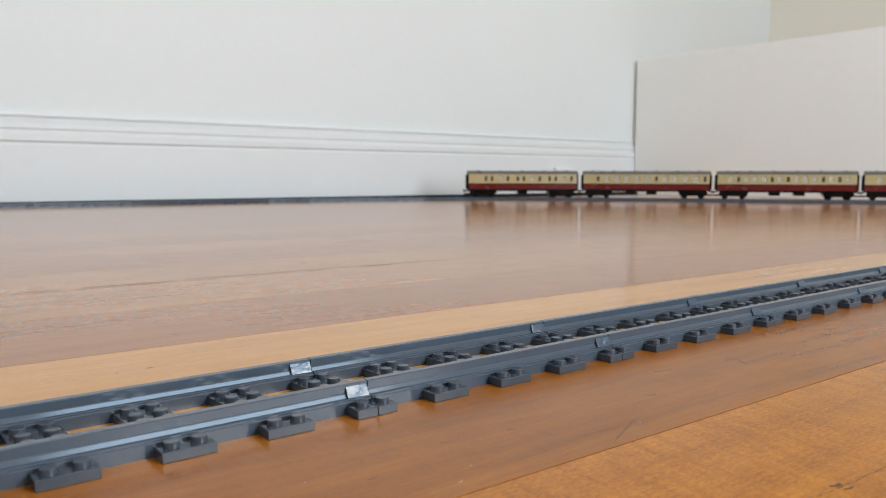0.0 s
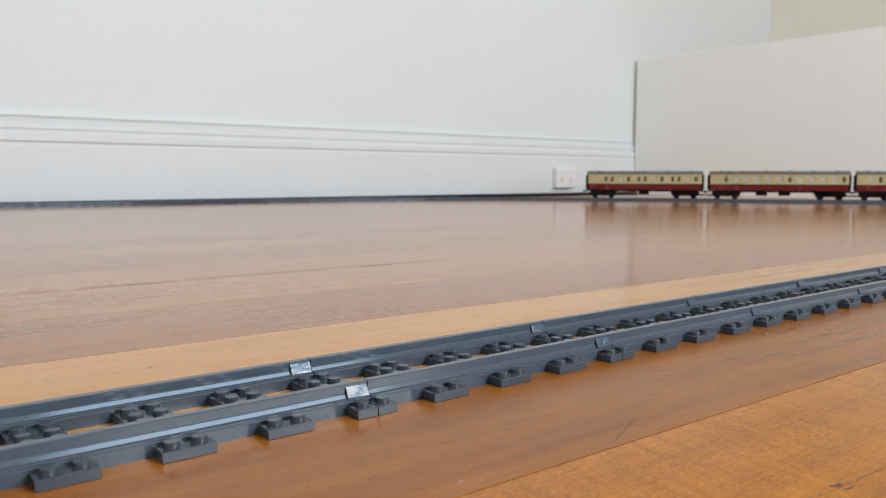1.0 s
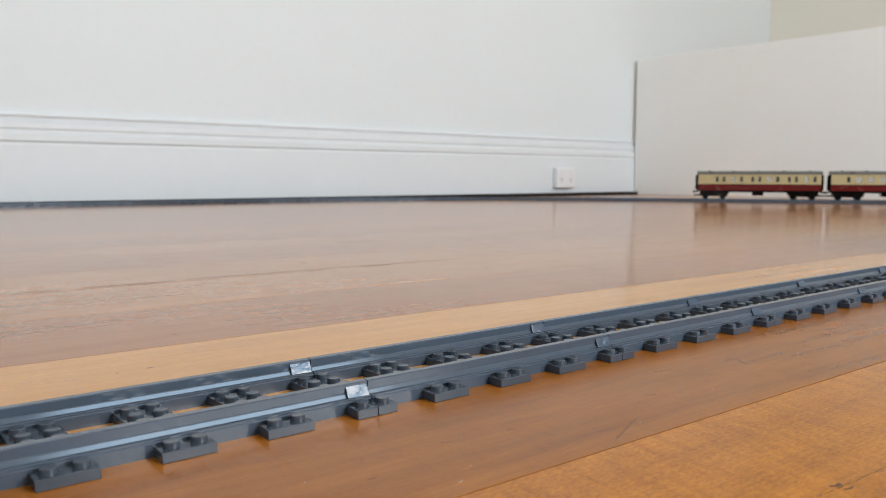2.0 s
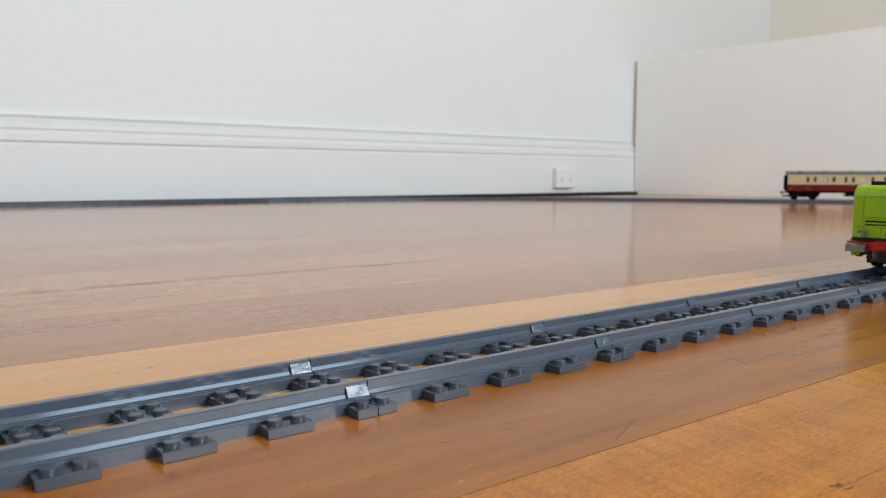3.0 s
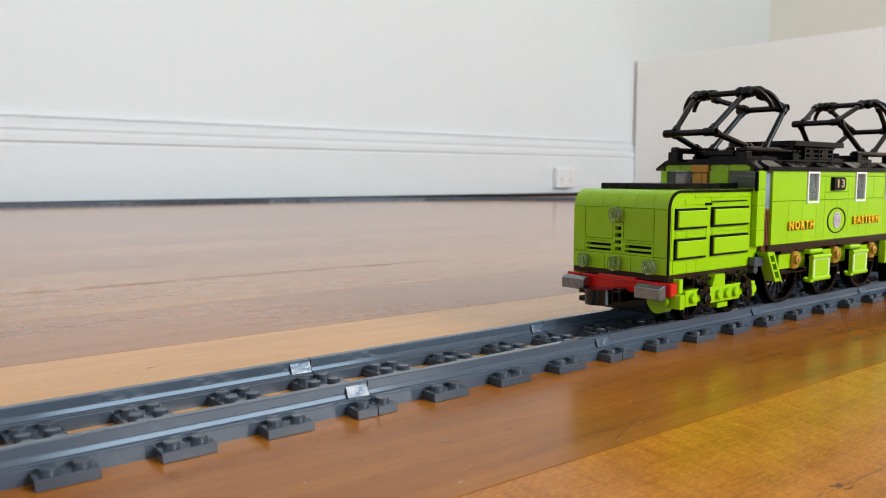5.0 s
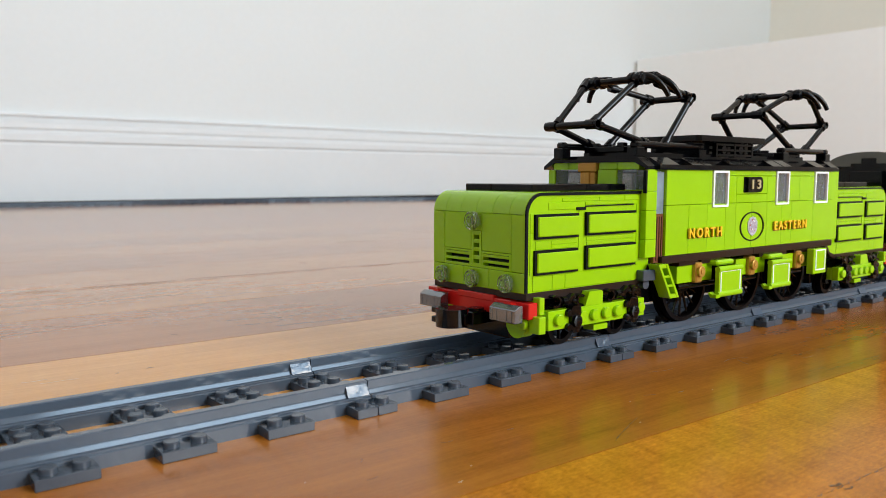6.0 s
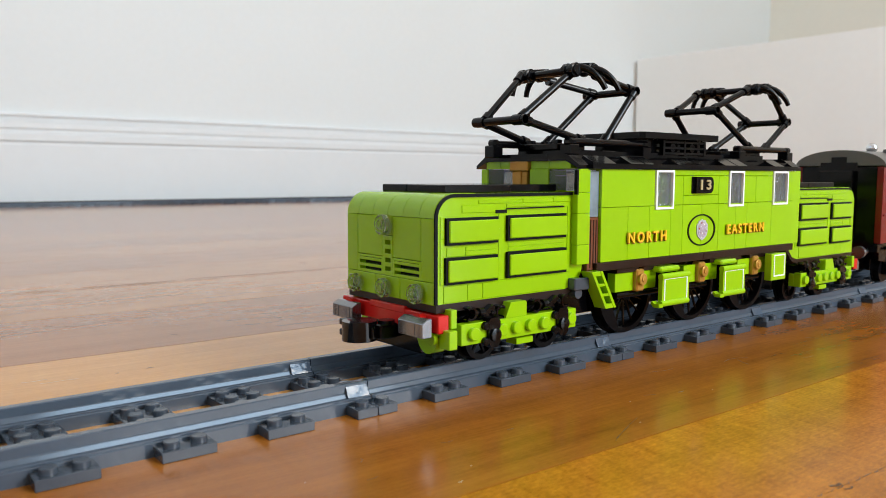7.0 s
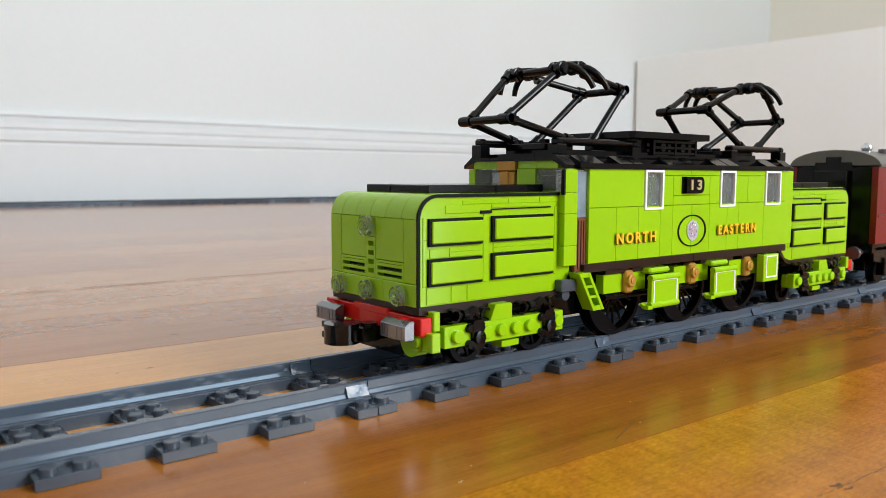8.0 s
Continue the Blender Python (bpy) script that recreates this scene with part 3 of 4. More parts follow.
def linkage(parent, xa, za, xb, zb, y):
    """Black bar with an open snap clip at either end and a collar between, above the bogie frame."""
    a, b = Vector((xa, y, za)), Vector((xb, y, zb))
    d = (b - a).normalized()
    lp("link_bar", rod(bmesh.new(), a + d * 2.4, b - d * 2.2, 1.25, 12), M_BLACK, parent, "", 35)
    lp("link_collar", rod(bmesh.new(), a + d * 4.2, a + d * 6.6, 1.9, 14), M_BLACK, parent, "", 35)
    lp("link_collar", rod(bmesh.new(), b - d * 5.4, b - d * 3.4, 1.9, 14), M_BLACK, parent, "", 35)
    lp("link_clip", open_ring(xa, za, 2.7, 0.9, y - 1.5, y + 1.5, 225), M_BLACK, parent, "", 35)
    lp("link_clip", open_ring(xb, zb, 2.7, 0.9, y - 1.5, y + 1.5, 40), M_BLACK, parent, "", 35)
    m = a.lerp(b, 0.55)
    lp("link_jaw", prism(bmesh.new(), [(m.x - 1.6, m.z + 0.8), (m.x + 2.4, m.z + 2.9), (m.x + 3.4, m.z + 1.6), (m.x + 0.6, m.z - 0.4)], "y", y - 1.6, y + 1.2), M_BLACK, parent)
    lp("link_jaw", prism(bmesh.new(), [(m.x - 3.4, m.z - 0.6), (m.x + 0.2, m.z - 2.4), (m.x + 1.2, m.z - 1.4), (m.x - 1.0, m.z + 0.6)], "y", y - 1.6, y + 1.2), M_BLACK, parent)


def bogie():
    b = lp("bogie", box(26, 14, 16, 92, 50, 29, 0.5), M_BLACK, None, "black bogie chassis")
    lp("bogie_top", box(28, 10, 28.9, 90, 54, 31.1, 0.3), M_BLACK, b)
    for f in (0, 1):
        def Y(a, bb):
            return (a, bb) if not f else (64 - bb, 64 - a)
        ax = "-y" if not f else "+y"
        face = Y(-1, 3)[0] if not f else Y(-1, 3)[1]
        for x0, x1, st in ((27.5, 41.5, (32.9,)), (41.6, 78.8, (46.9, 54.4, 61.8, 69.2)), (78.9, 88.4, (84.6,))):
            bm = box(x0, Y(-1, 3)[0], 18.9, x1, Y(-1, 3)[1], 26.7, 0.25)
            for q in st:
                stud(bm, q, face, 22.9, ax)
            smooth_part(lp("side_frame", bm, M_LIME, b, "lime side frame with studs"), 35)
        lp("side_frame_core", box(28, Y(3, 6)[0], 19, 88.6, Y(3, 6)[1], 26, 0.2), M_LIME, b)
        prf = [(49.3, 26.8), (60.2, 26.8), (60.2, 32.0), (59.4, 32.6), (51.9, 32.6)]
        lp("frame_slope", prism(bmesh.new(), prf, "y", *Y(-1, 5)), M_LIME, b)
        lp("brake_block", box(56, Y(0, 6)[0], 15.6, 65, Y(0, 6)[1], 18, 0.2), M_LIME, b)
        for x in (42.3, 79.2):
            bm = bmesh.new()
            prism(bm, [(x - 2.5, 18.4), (x - 1.4, 16.9), (x + 1.6, 16.9), (x + 2.9, 18.4), (x + 2.9, 26.4), (x + 2.0, 28.0), (x - 2.0, 28.0), (x - 2.9, 26.6)], "y", *Y(-2.6, 1))
            yy = Y(-2.6, 1)[0] if not f else Y(-2.6, 1)[1]
            lp("axle_box", bm, M_BLACK, b, "black axle box", 35)
            lp("axle_cap", stud(bmesh.new(), x + 0.3, yy, 21.6, ax, 2.5, 0.9), M_BLACK, b, "", 35)
            for dz in (-2.6, 3.2):
                lp("axle_pin", stud(bmesh.new(), x - 3.7, face, 22.0 + dz, ax, 1.6, 1.6), M_BLACK, b, "", 35)
        linkage(b, 33.2, 30.0, 48.0, 29.2, Y(1.4, 1.4)[0])
        linkage(b, 66.6, 29.6, 83.4, 29.9, Y(1.4, 1.4)[0])
        # guard irons at the nose
        if f:
            continue
        lp("guard_plate", box(20.4, Y(-3, 3)[0], 18.6, 24.2, Y(-3, 3)[1], 25.4, 0.25), M_LIME, b, "lime guard plate")
        bm = bmesh.new()
        ymid = Y(9, 9)[0]
        prf = [(ymid + 6 * math.cos(radians(a)), 22.2 + 6.6 * math.sin(radians(a))) for a in range(180, 361, 15)]
        prism(bm, prf, "x", 19.6, 25)
        stud(bm, 19.6, Y(4.6, 4.6)[0], 21.9, "-x", 2.4)
        smooth_part(lp("guard_nose", bm, M_LIME, b, "rounded lime guard with a stud"), 35)
    return b


hood_a = hood()
beam_a, coupling_a = buffer_end()
bogie_a = bogie()
for p in (hood_a, beam_a, coupling_a, bogie_a):
    copy_thing(p, TURN @ p.matrix_basis)

# cab
lp("chassis", box(97, 15, 20, 264, 49, 40, 0.5), M_BLACK, None, "black chassis")
cab = lp("cab_floor", box(98, 3, 40.6, 262.5, 61, 46, 0), M_BLACK, None, "black cab floor")


def text_mesh(word, size, depth):
    cu = bpy.data.curves.new("letters", "FONT")
    cu.body, cu.size, cu.extrude, cu.align_x, cu.align_y = word, size, depth, "CENTER", "CENTER"
    cu.resolution_u = 3
    cu.space_character = 1.38
    cu.offset = 0.022 * size
    ob = bpy.data.objects.new("letters", cu)
    me = bpy.data.meshes.new_from_object(ob)
    bpy.data.objects.remove(ob)
    bm = bmesh.new()
    bm.from_mesh(me)
    bmesh.ops.rotate(bm, verts=bm.verts, cent=(0, 0, 0), matrix=Matrix.Rotation(radians(90), 3, "X"))
    return bm


def fitted(word, x0, x1, z0, z1, y):
    """A word fitted to its width and height on the side at depth y."""
    bm = text_mesh(word, 8, 0.35)
    xs, zs = [v.co.x for v in bm.verts], [v.co.z for v in bm.verts]
    sx, sz = (x1 - x0) / (max(xs) - min(xs)), (z1 - z0) / (max(zs) - min(zs))
    for v in bm.verts:
        v.co = ((v.co.x - min(xs)) * sx + x0, v.co.y + y, (v.co.z - min(zs)) * sz + z0)
    return bm


def lettering(word, x0, x1, z0, z1, parent):
    """A word in raised gold letters with a dark shade under each."""
    lp("lettering", fitted(word, x0, x1, z0, z1, -0.95), M_GOLD_LETTER, parent, "gold letters")
    lp("lettering", fitted(word, x0 + 0.5, x1 + 0.5, z0 - 0.4, z1 - 0.4, -0.5), M_MAROON, parent, "dark letter shade")


def cab_side():
    s = lp("cab_side", box(104.4, 2.6, 44.2, 262, 5, 65, 0), M_SEAM, None, "lime brick cab side")
    lows = (104, 121.6, 136.6, 152.2, 161.4, 176.1, 190.8, 206, 216.4, 240, 262)
    for a, b in zip(lows, lows[1:]):
        lp("wall_brick", box(a + 0.07, 0, 44, b - 0.07, 3.4, 66.85, 0.12), M_LIME, s)
    for a, b, z0, z1 in ((104, 140.2, 67, 83), (153.6, 161.4, 67, 80.3), (161.4, 190.4, 67, 71.2), (161.4, 190.4, 71.3, 80.3), (153.6, 174.9, 80.4, 83),
                         (174.9, 198.8, 80.4, 83), (190.4, 198.8, 67, 80.3), (212.2, 240.3, 80.4, 83), (212.2, 224, 67, 80.3), (224, 240.3, 67, 80.3), (255.6, 262, 67, 83)):
        lp("wall_brick", box(a + 0.09, 0, z0 + 0.05, b - 0.09, 3.4, z1 - 0.06, 0.15), M_LIME, s)
    for a, b in ((140.2, 153.6), (198.8, 212.2), (240.3, 255.6)):
        w = lp("window", outline(bmesh.new(), a + 0.1, 65.3, b - 0.1, 82.8, 1.0, -0.7, 2.4), M_WHITE, s, "white window frame")
        lp("pane", box(a + 0.9, 0.6, 66.2, b - 0.9, 1.4, 81.9, 0), M_GLASS, w, "smoky clear window pane")
    # number plate, ring and crest
    shape = [(169.4, 72.2)] + arc(180.7, 74.9, 2.7, -90, 0, 5) + arc(180.7, 77.1, 2.7, 0, 90, 5) + [(169.4, 79.8)]
    num = lp("number_plate", prism(bmesh.new(), shape, "y", -1.6, 0.2), M_BLACK, s, "black tile with cream numerals")
    lp("plate_back", box(167.6, -0.6, 72.1, 171, 0.2, 79.9, 0.2), M_BLACK, num)
    for digit, x0, x1 in (("1", 172.4, 173.8), ("3", 177.2, 180.8)):
        lp("numeral", fitted(digit, x0, x1, 73.8, 78.5, -1.75), M_CREAM, num, "cream numeral")
    lp("round_stud", open_ring(149.0, 75.6, 3.0, 1.1, 3.0, 5.0, 0, 359.9), M_LIME, s, "round lime stud behind the window")
    lp("inner_block", box(141.5, 4.6, 62, 152.5, 6, 83, 0.1), M_LIME, s)
    bm = bmesh.new()
    ring(bm, 11.3, 10.4, 0.5, 0, 56)
    bmesh.ops.scale(bm, verts=bm.verts, vec=(1, 1, 0.66))
    bmesh.ops.translate(bm, verts=bm.verts, vec=(176.6, -0.15, 54.8))
    cr = lp("crest_ring", bm, M_SEAM, s, "thin black ring")
    def shield(k, y0, y1):
        half = ((0, 5.0), (1.2, 4.3), (2.6, 4.4), (3.2, 3.2), (4.4, 2.4), (4.3, -1.4), (3.4, -3.2), (1.6, -4.4), (0, -5.0))
        pts = [(177 + k * x, 54.9 + k * z) for x, z in half] + [(177 - k * x, 54.9 + k * z) for x, z in half[-2:0:-1]]
        return prism(bmesh.new(), pts, "y", y0, y1)
    cst = lp("crest", shield(1.0, -0.4, 0.2), M_CRESTPALE, s, "silver and violet crest")
    lp("crest_field", shield(0.8, -0.5, -0.3), M_CREST, cst, "violet grey field")
    rr = random.Random(3)
    for i in range(26):
        a, q = rr.uniform(0, 6.28), rr.uniform(0, 1) ** 0.5
        x, z, w = 177 + 3.2 * q * math.cos(a), 54.9 + 3.8 * q * math.sin(a), rr.uniform(0.15, 0.4)
        lp("crest_relief", box(x - w, -0.62, z - w, x + w, -0.4, z + w, 0), (M_WHITE, M_CRESTPALE, M_CRESTPALE, M_CRESTPALE, M_MAROON)[i % 5], cst)
    lettering("NORTH", 120.8, 147.8, 51.3, 56.0, s)
    lettering("EASTERN", 197.2, 231.2, 52.0, 56.7, s)
    # sole bar and what hangs below it
    for a, b in ((101, 178), (178.2, 263)):
        lp("sole_bar", box(a, -0.6, 40.4, b, 5, 43.9, 0.2), M_DKBROWN, s, "dark brown sole bar")
    for a, b in ((116, 131), (134, 150), (186, 214), (222, 246)):
        lp("sole_step", box(a, 0.6, 38.4, b, 5, 40.3, 0.15), M_DKBROWN, s, "dark brown plate")
    for a, b in ((116, 130.4), (135.6, 144.6), (166, 175.6), (181, 193.6), (212, 223.4), (229, 240)):
        lp("frame_brick", box(a, 1.6, 30, b, 6, 38.2, 0.2), M_LIME, s, "lime frame brick")
    for x in (131, 178.3, 226.2):
        bm = box(x - 2.7, -0.6, 29.6, x + 2.7, 4, 39.4, 0.7)
        stud(bm, x, -0.6, 35.0, "-y", 2.7, 1.5, 20)
        stud(bm, x, -2.0, 35.0, "-y", 1.2, 0.5, 12)
        smooth_part(lp("spring_hanger", bm, M_GOLD, s, "pearl gold fitting"), 35)
    for x0, x1 in ((118, 148), (162, 186), (212, 234)):
        lp("brake_rod", rod(bmesh.new(), (x0, 3.5, 28.3), (x1, 3.5, 28.3), 1.7, 12), M_BLACK, s, "black rod", 35)
    for x0, x1 in ((140, 160), (188.3, 207.4)):
        prf = [(x0 + 1, 36), (x0, 34.5), (x0, 24.6), (x0 + 1, 23.2), (x1 - 1, 23.2), (x1, 24.6), (x1, 34.5), (x1 - 1, 36)]
        g = lp("steps_guard", prism(bmesh.new(), prf, "y", -5.4, -3.2), M_LIME, s, "lime panel with a white outline")
        lp("guard_outline", outline(bmesh.new(), x0 + 1.2, 24.2, x1 - 1.4, 35.0, 0.65, -5.6, -5.3), M_WHITE, g, "white outline")
        bm = rod(bmesh.new(), (x0 - 0.4, -4.6, 35.6), (x1 + 0.2, -4.6, 35.6), 1.5, 12)
        rod(bm, (x0 - 0.8, -4.8, 23.6), (x1 - 0.4, -4.8, 23.6), 1.5, 12)
        smooth_part(lp("hinge", bm, M_LIME, g), 35)
        pts = [(-6.2, 22.2), (-3.2, 22.2), (-1.6, 24), (-2.4, 24.8), (-3.6, 23.8), (-6.2, 23.8)]
        lp("scoop", prism(bmesh.new(), [(q[0], q[1]) for q in pts], "x", x0 - 3.4, x0 - 0.2), M_LIME, g)
        lp("guard_bracket", box(x0 + 1, -3.6, 37.2, x1 - 4, 3, 39.8, 0.9), M_LIME, s, "lime half-round bracket")
    g = lp("steps_guard", box(233.4, -5, 26.2, 248, -1, 40.2, 0.3), M_LIME, s, "lime panel with a white outline")
    lp("guard_outline", outline(bmesh.new(), 235.6, 28.2, 246.6, 39.6, 0.65, -5.2, -4.9), M_WHITE, g, "white outline")
    # cab steps
    def at(u, v):
        return (94.6 + 6.8 * u + 9.2 * v, 41 - 16.0 * v)
    bm = bmesh.new()
    for u0, u1 in ((0, 0.22), (0.78, 1.0)):
        prism(bm, [at(u0, 0), at(u1, 0), at(u1, 1), at(u0, 1)], "y", -3.6, 2.4)
    for v0, v1 in ((0, 0.12), (0.33, 0.40), (0.60, 0.67), (0.88, 1.0)):
        prism(bm, [at(0.2, v0), at(0.8, v0), at(0.8, v1), at(0.2, v1)], "y", -3.4, -0.4)
    lp("cab_ladder", bm, M_LIME, s, "leaning lime ladder")
    bm = box(88, -0.5, 33.5, 97, 6, 38.5, 0.4)
    rod(bm, (92, 1, 32), (92, 8, 32), 2.2, 14)
    lp("step_mount", bm, M_TRACK, s, "dark grey bracket")
    # door recess and corner post
    lp("cab_door", box(97.2, 1.3, 41, 103.9, 5, 63, 0.2), M_RBROWN, s, "reddish brown cab door")
    bm = bmesh.new()
    for x in (99, 100.8, 102.4):
        bx(bm, x - 0.2, 1.1, 42, x + 0.2, 1.4, 62, 0)
    lp("door_grooves", bm, M_DKBROWN, s, "dark grooves")
    lp("door_pane", box(97.3, 1.4, 63.2, 103.8, 2.4, 82, 0.1), M_CLEARPANE, s, "clear door pane")
    for z0, z1, y1 in ((44, 52, 5), (52.1, 64.9, 5), (65, 73.4, 5), (73.5, 82.6, 1.5)):
        lp("corner_post", box(89.4, 0, z0, 97, y1, z1, 0.2), M_LIME, s)
    lp("post_stripe", box(88.7, -0.12, 72.6, 89.7, 1.4, 82.6, 0), M_SEAM, s, "black outline stripe")
    return s


side_a = cab_side()
copy_thing(side_a, TURN)


def cab_end():
    e = lp("cab_end", box(92.4, 5, 41, 96.5, 59, 74, 0.1), M_LIME)
    for y0, y1 in ((0.2, 1.5), (18.2, 29.2), (56.4, 60.6)):
        lp("end_post", box(91.0, y0, 74, 95.6, y1, 83, 0.15), M_LIME, e)
    for y0, y1 in ((6, 17.9), (18.1, 28.9), (40.8, 48), (48.2, 57.6)):
        lp("end_lintel", box(91.4, y0, 83.1, 95.6, y1, 86.4, 0.15), M_LIME, e)
    for y0, y1 in ((1.6, 18.1), (41, 56.3)):
        lp("end_window", box(91.6, y0, 74.2, 92.2, y1, 82.9, 0.1), M_SMOKEPANE, e, "smoky clear cab window")
    bm = box(90.4, 30.4, 74, 95, 39.6, 82.0, 0.4)
    bx(bm, 89.6, 29.4, 82.0, 95, 40.6, 86.3, 0.5)
    bx(bm, 89.8, 33.4, 76, 91, 36.6, 82, 0.3)
    lp("whistle_block", bm, M_GOLD, e, "pearl gold block")
    return e


copy_thing(cab_end(), TURN)
lp("cab_post", box(262.3, 0.4, 44, 270, 63.6, 83, 0.2), M_LIME)

# roof
prf = [(-1.2, 83.1), (-1.2, 85.3), (4.5, 85.4), (4.5, 87.4), (10, 87.5), (10, 89.2), (54, 89.2), (54, 87.5), (59.5, 87.4), (59.5, 85.4), (65.2, 85.3), (65.2, 83.1)]
roof = lp("roof", prism(bmesh.new(), prf, "x", 97, 264), M_BLACK, None, "black stepped roof")
for x0, x1 in ((98, 112), (122, 131), (132, 138), (156, 170), (172, 178), (194, 204), (205, 214), (240, 250)):
    for y0, y1, s in ((-0.9, 5.5, 1), (58.5, 64.9, -1)):
        pr = [(y0, 85.3), (y1, 88.6), (y1, 85.3)] if s == 1 else [(y1, 85.3), (y0, 88.6), (y0, 85.3)]
        lp("roof_slope", prism(bmesh.new(), pr, "x", x0 + 0.12, x1 - 0.12), M_ROOFBLACK, roof, "glossy black slope")
for sx in (0, 1):
    def X(a):
        return a if not sx else 361 - a
    for pr, y in (([(0.6, 83.1), (8, 86.4), (17.9, 86.4), (17.9, 89.4), (9, 89.4), (6.5, 88.6), (0.6, 84.6)], 0),
                  ([(18.1, 86.4), (45.9, 86.4), (45.9, 89.4), (18.1, 89.4)], 0),
                  ([(46.1, 86.4), (56, 86.4), (63.4, 83.1), (63.4, 84.6), (57.5, 88.6), (55, 89.4), (46.1, 89.4)], 0)):
        lp("roof_end", prism(bmesh.new(), pr, "x", *sorted((X(90.4), X(98)))), M_BLACK, roof)
bm = box(101, 17, 88.9, 260, 47, 91.4, 0.3)
lp("roof_deck", bm, M_BLACK, roof)
for x0, x1 in ((98, 116), (245, 262)):
    bm = box(x0, 20, 91.3, x1, 44, 94.0, 0.3)
    for yy in (24, 40):
        for xx in (x0 + 4, x1 - 4):
            stud(bm, xx, yy, 94.0)
    smooth_part(lp("roof_block", bm, M_BLACK, roof), 35)
vent = lp("vent_box", box(152, 19, 91, 203, 45, 97.4, 0.1), M_BLACK, roof, "black louvred roof vent")
lp("vent_lid", prism(bmesh.new(), [(145, 13), (147, 11), (206, 11), (209, 13), (209, 51), (206, 53), (147, 53), (145, 51)], "z", 97.5, 100.4), M_BLACK, vent)
for y in (15.5, 46.5):
    bm = bmesh.new()
    for z in (90.4, 93, 95.8):
        bx(bm, 168, y, z, 201, y + 2, z + 1.3, 0.1)
    for x in (166.6, 183.5, 200.4):
        bx(bm, x, y - 0.2, 90, x + 1.6, y + 2.2, 97.4, 0.1)
    lp("louvre", bm, M_BLACK, vent)
    bm = bmesh.new()
    for x in (176, 192):
        rod(bm, (x, y + 1, 93.9), (x, y + 2.6, 93.9), 2.2, 16)
    lp("vent_disc", bm, M_BLACK, vent)


def turned(prof, cx, cz, seg=18):
    """A solid turned round an axis along y: prof lists (y, radius)."""
    bm = bmesh.new()
    rows = [[bm.verts.new((cx + r * math.cos(2 * math.pi * i / seg), y, cz + r * math.sin(2 * math.pi * i / seg))) for i in range(seg)] for y, r in prof]
    for a, b in zip(rows, rows[1:]):
        for i in range(seg):
            bm.faces.new((a[i], a[(i + 1) % seg], b[(i + 1) % seg], b[i]))
    bm.faces.new(rows[0])
    bm.faces.new(rows[-1])
    bmesh.ops.recalc_face_normals(bm, faces=bm.faces)
    return bm


def pantograph(front, rear, head, feet, base, far_base, spread):
    """front, rear, head: the places (x, z) of the two knuckles and the collector; feet: where the lower arms
    stand, near and far; base, far_base: the ends of the two rods on the roof; spread: the tops of the upper arms from the head."""
    p = lp("pantograph", rod(bmesh.new(), (base[0], 15, 94.6), (base[1], 15, 94.6), 1.65), M_BLACK, None,
           "black bar-and-clip pantograph", 35)
    lp("base_rod", rod(bmesh.new(), (far_base[0], 49, 94.2), (far_base[1], 49, 94.2), 1.65), M_BLACK, p, "", 35)
    for y, ends in ((15, base), (49, far_base)):
        for x in ends:
            bm = box(x - 3, y - 3, 88, x + 3, y + 3, 93.5, 0.4)
            bx(bm, x - 2, y - 2.4, 93, x + 2, y + 2.4, 96.2, 0.9)
            lp("base_clip", bm, M_BLACK, p)
    for (kx, kz), fx, w in ((front, feet[0:2], 15.6), (rear, feet[2:4], 15.6)):
        bm = rod(bmesh.new(), (kx, 32 - w, kz), (kx, 32 + w, kz), 1.7)
        for y in (32 - w, 32 + w - 2.6):
            rod(bm, (kx, y, kz), (kx, y + 2.6, kz), 2.1)
        for y in (20.5, 43.5):
            rod(bm, (kx, y - 2.6, kz), (kx, y + 2.6, kz), 2.25)
        lp("knuckle_bar", bm, M_BLACK, p, "", 35)
        for s in (-1, 1):
            a, b = Vector((fx[0] if s < 0 else fx[1], 32 + s * 14.5, 95.6)), Vector((kx, 32 + (-14 if s < 0 else 11), kz))
            d = (b - a).normalized()
            bm = rod(bmesh.new(), a, b, 1.6)
            rod(bm, a - d * 1.5, a + d * 2.5, 2.3)
            rod(bm, b - d * 4, b - d * 1, 2.1)
            lp("lower_arm", bm, M_BLACK, p, "", 35)
            h = Vector((head[0] + (spread[0] - (3 if s > 0 else 0) if kx < head[0] else spread[1] if s < 0 else spread[2]), 32 + (-13.5 if s < 0 else 14.5), head[1] - 1.0))
            k = Vector((kx, 32 + (-12.5 if s < 0 else 9.5), kz + 0.6))
            d = (h - k).normalized()
            bm = rod(bmesh.new(), k, h, 1.55)
            rod(bm, k + d * 0.5, k + d * 4, 2.1)
            rod(bm, h - d * 3, h + d * 1.0, 2.2)
            lp("upper_arm", bm, M_BLACK, p, "", 35)
    hx, hz = head
    bm = rod(bmesh.new(), (hx - 4, 16, hz), (hx - 4, 48, hz), 1.6)
    rod(bm, (hx + 5, 16, hz + 1), (hx + 5, 48, hz + 1), 1.6)
    hd = lp("collector_bar", bm, M_BLACK, p, "", 35)
    for y in (18.5, 45.5):
        bm = bmesh.new()
        prism(bm, [(hx - 6, hz - 1.6), (hx + 6, hz - 0.4), (hx + 9, hz + 1.4), (hx + 9, hz + 3.4), (hx + 6, hz + 3.9), (hx - 5, hz + 2.6)], "y", y - 1.7, y + 1.7)
        lp("collector_clip", bm, M_BLACK, hd, "", 35)
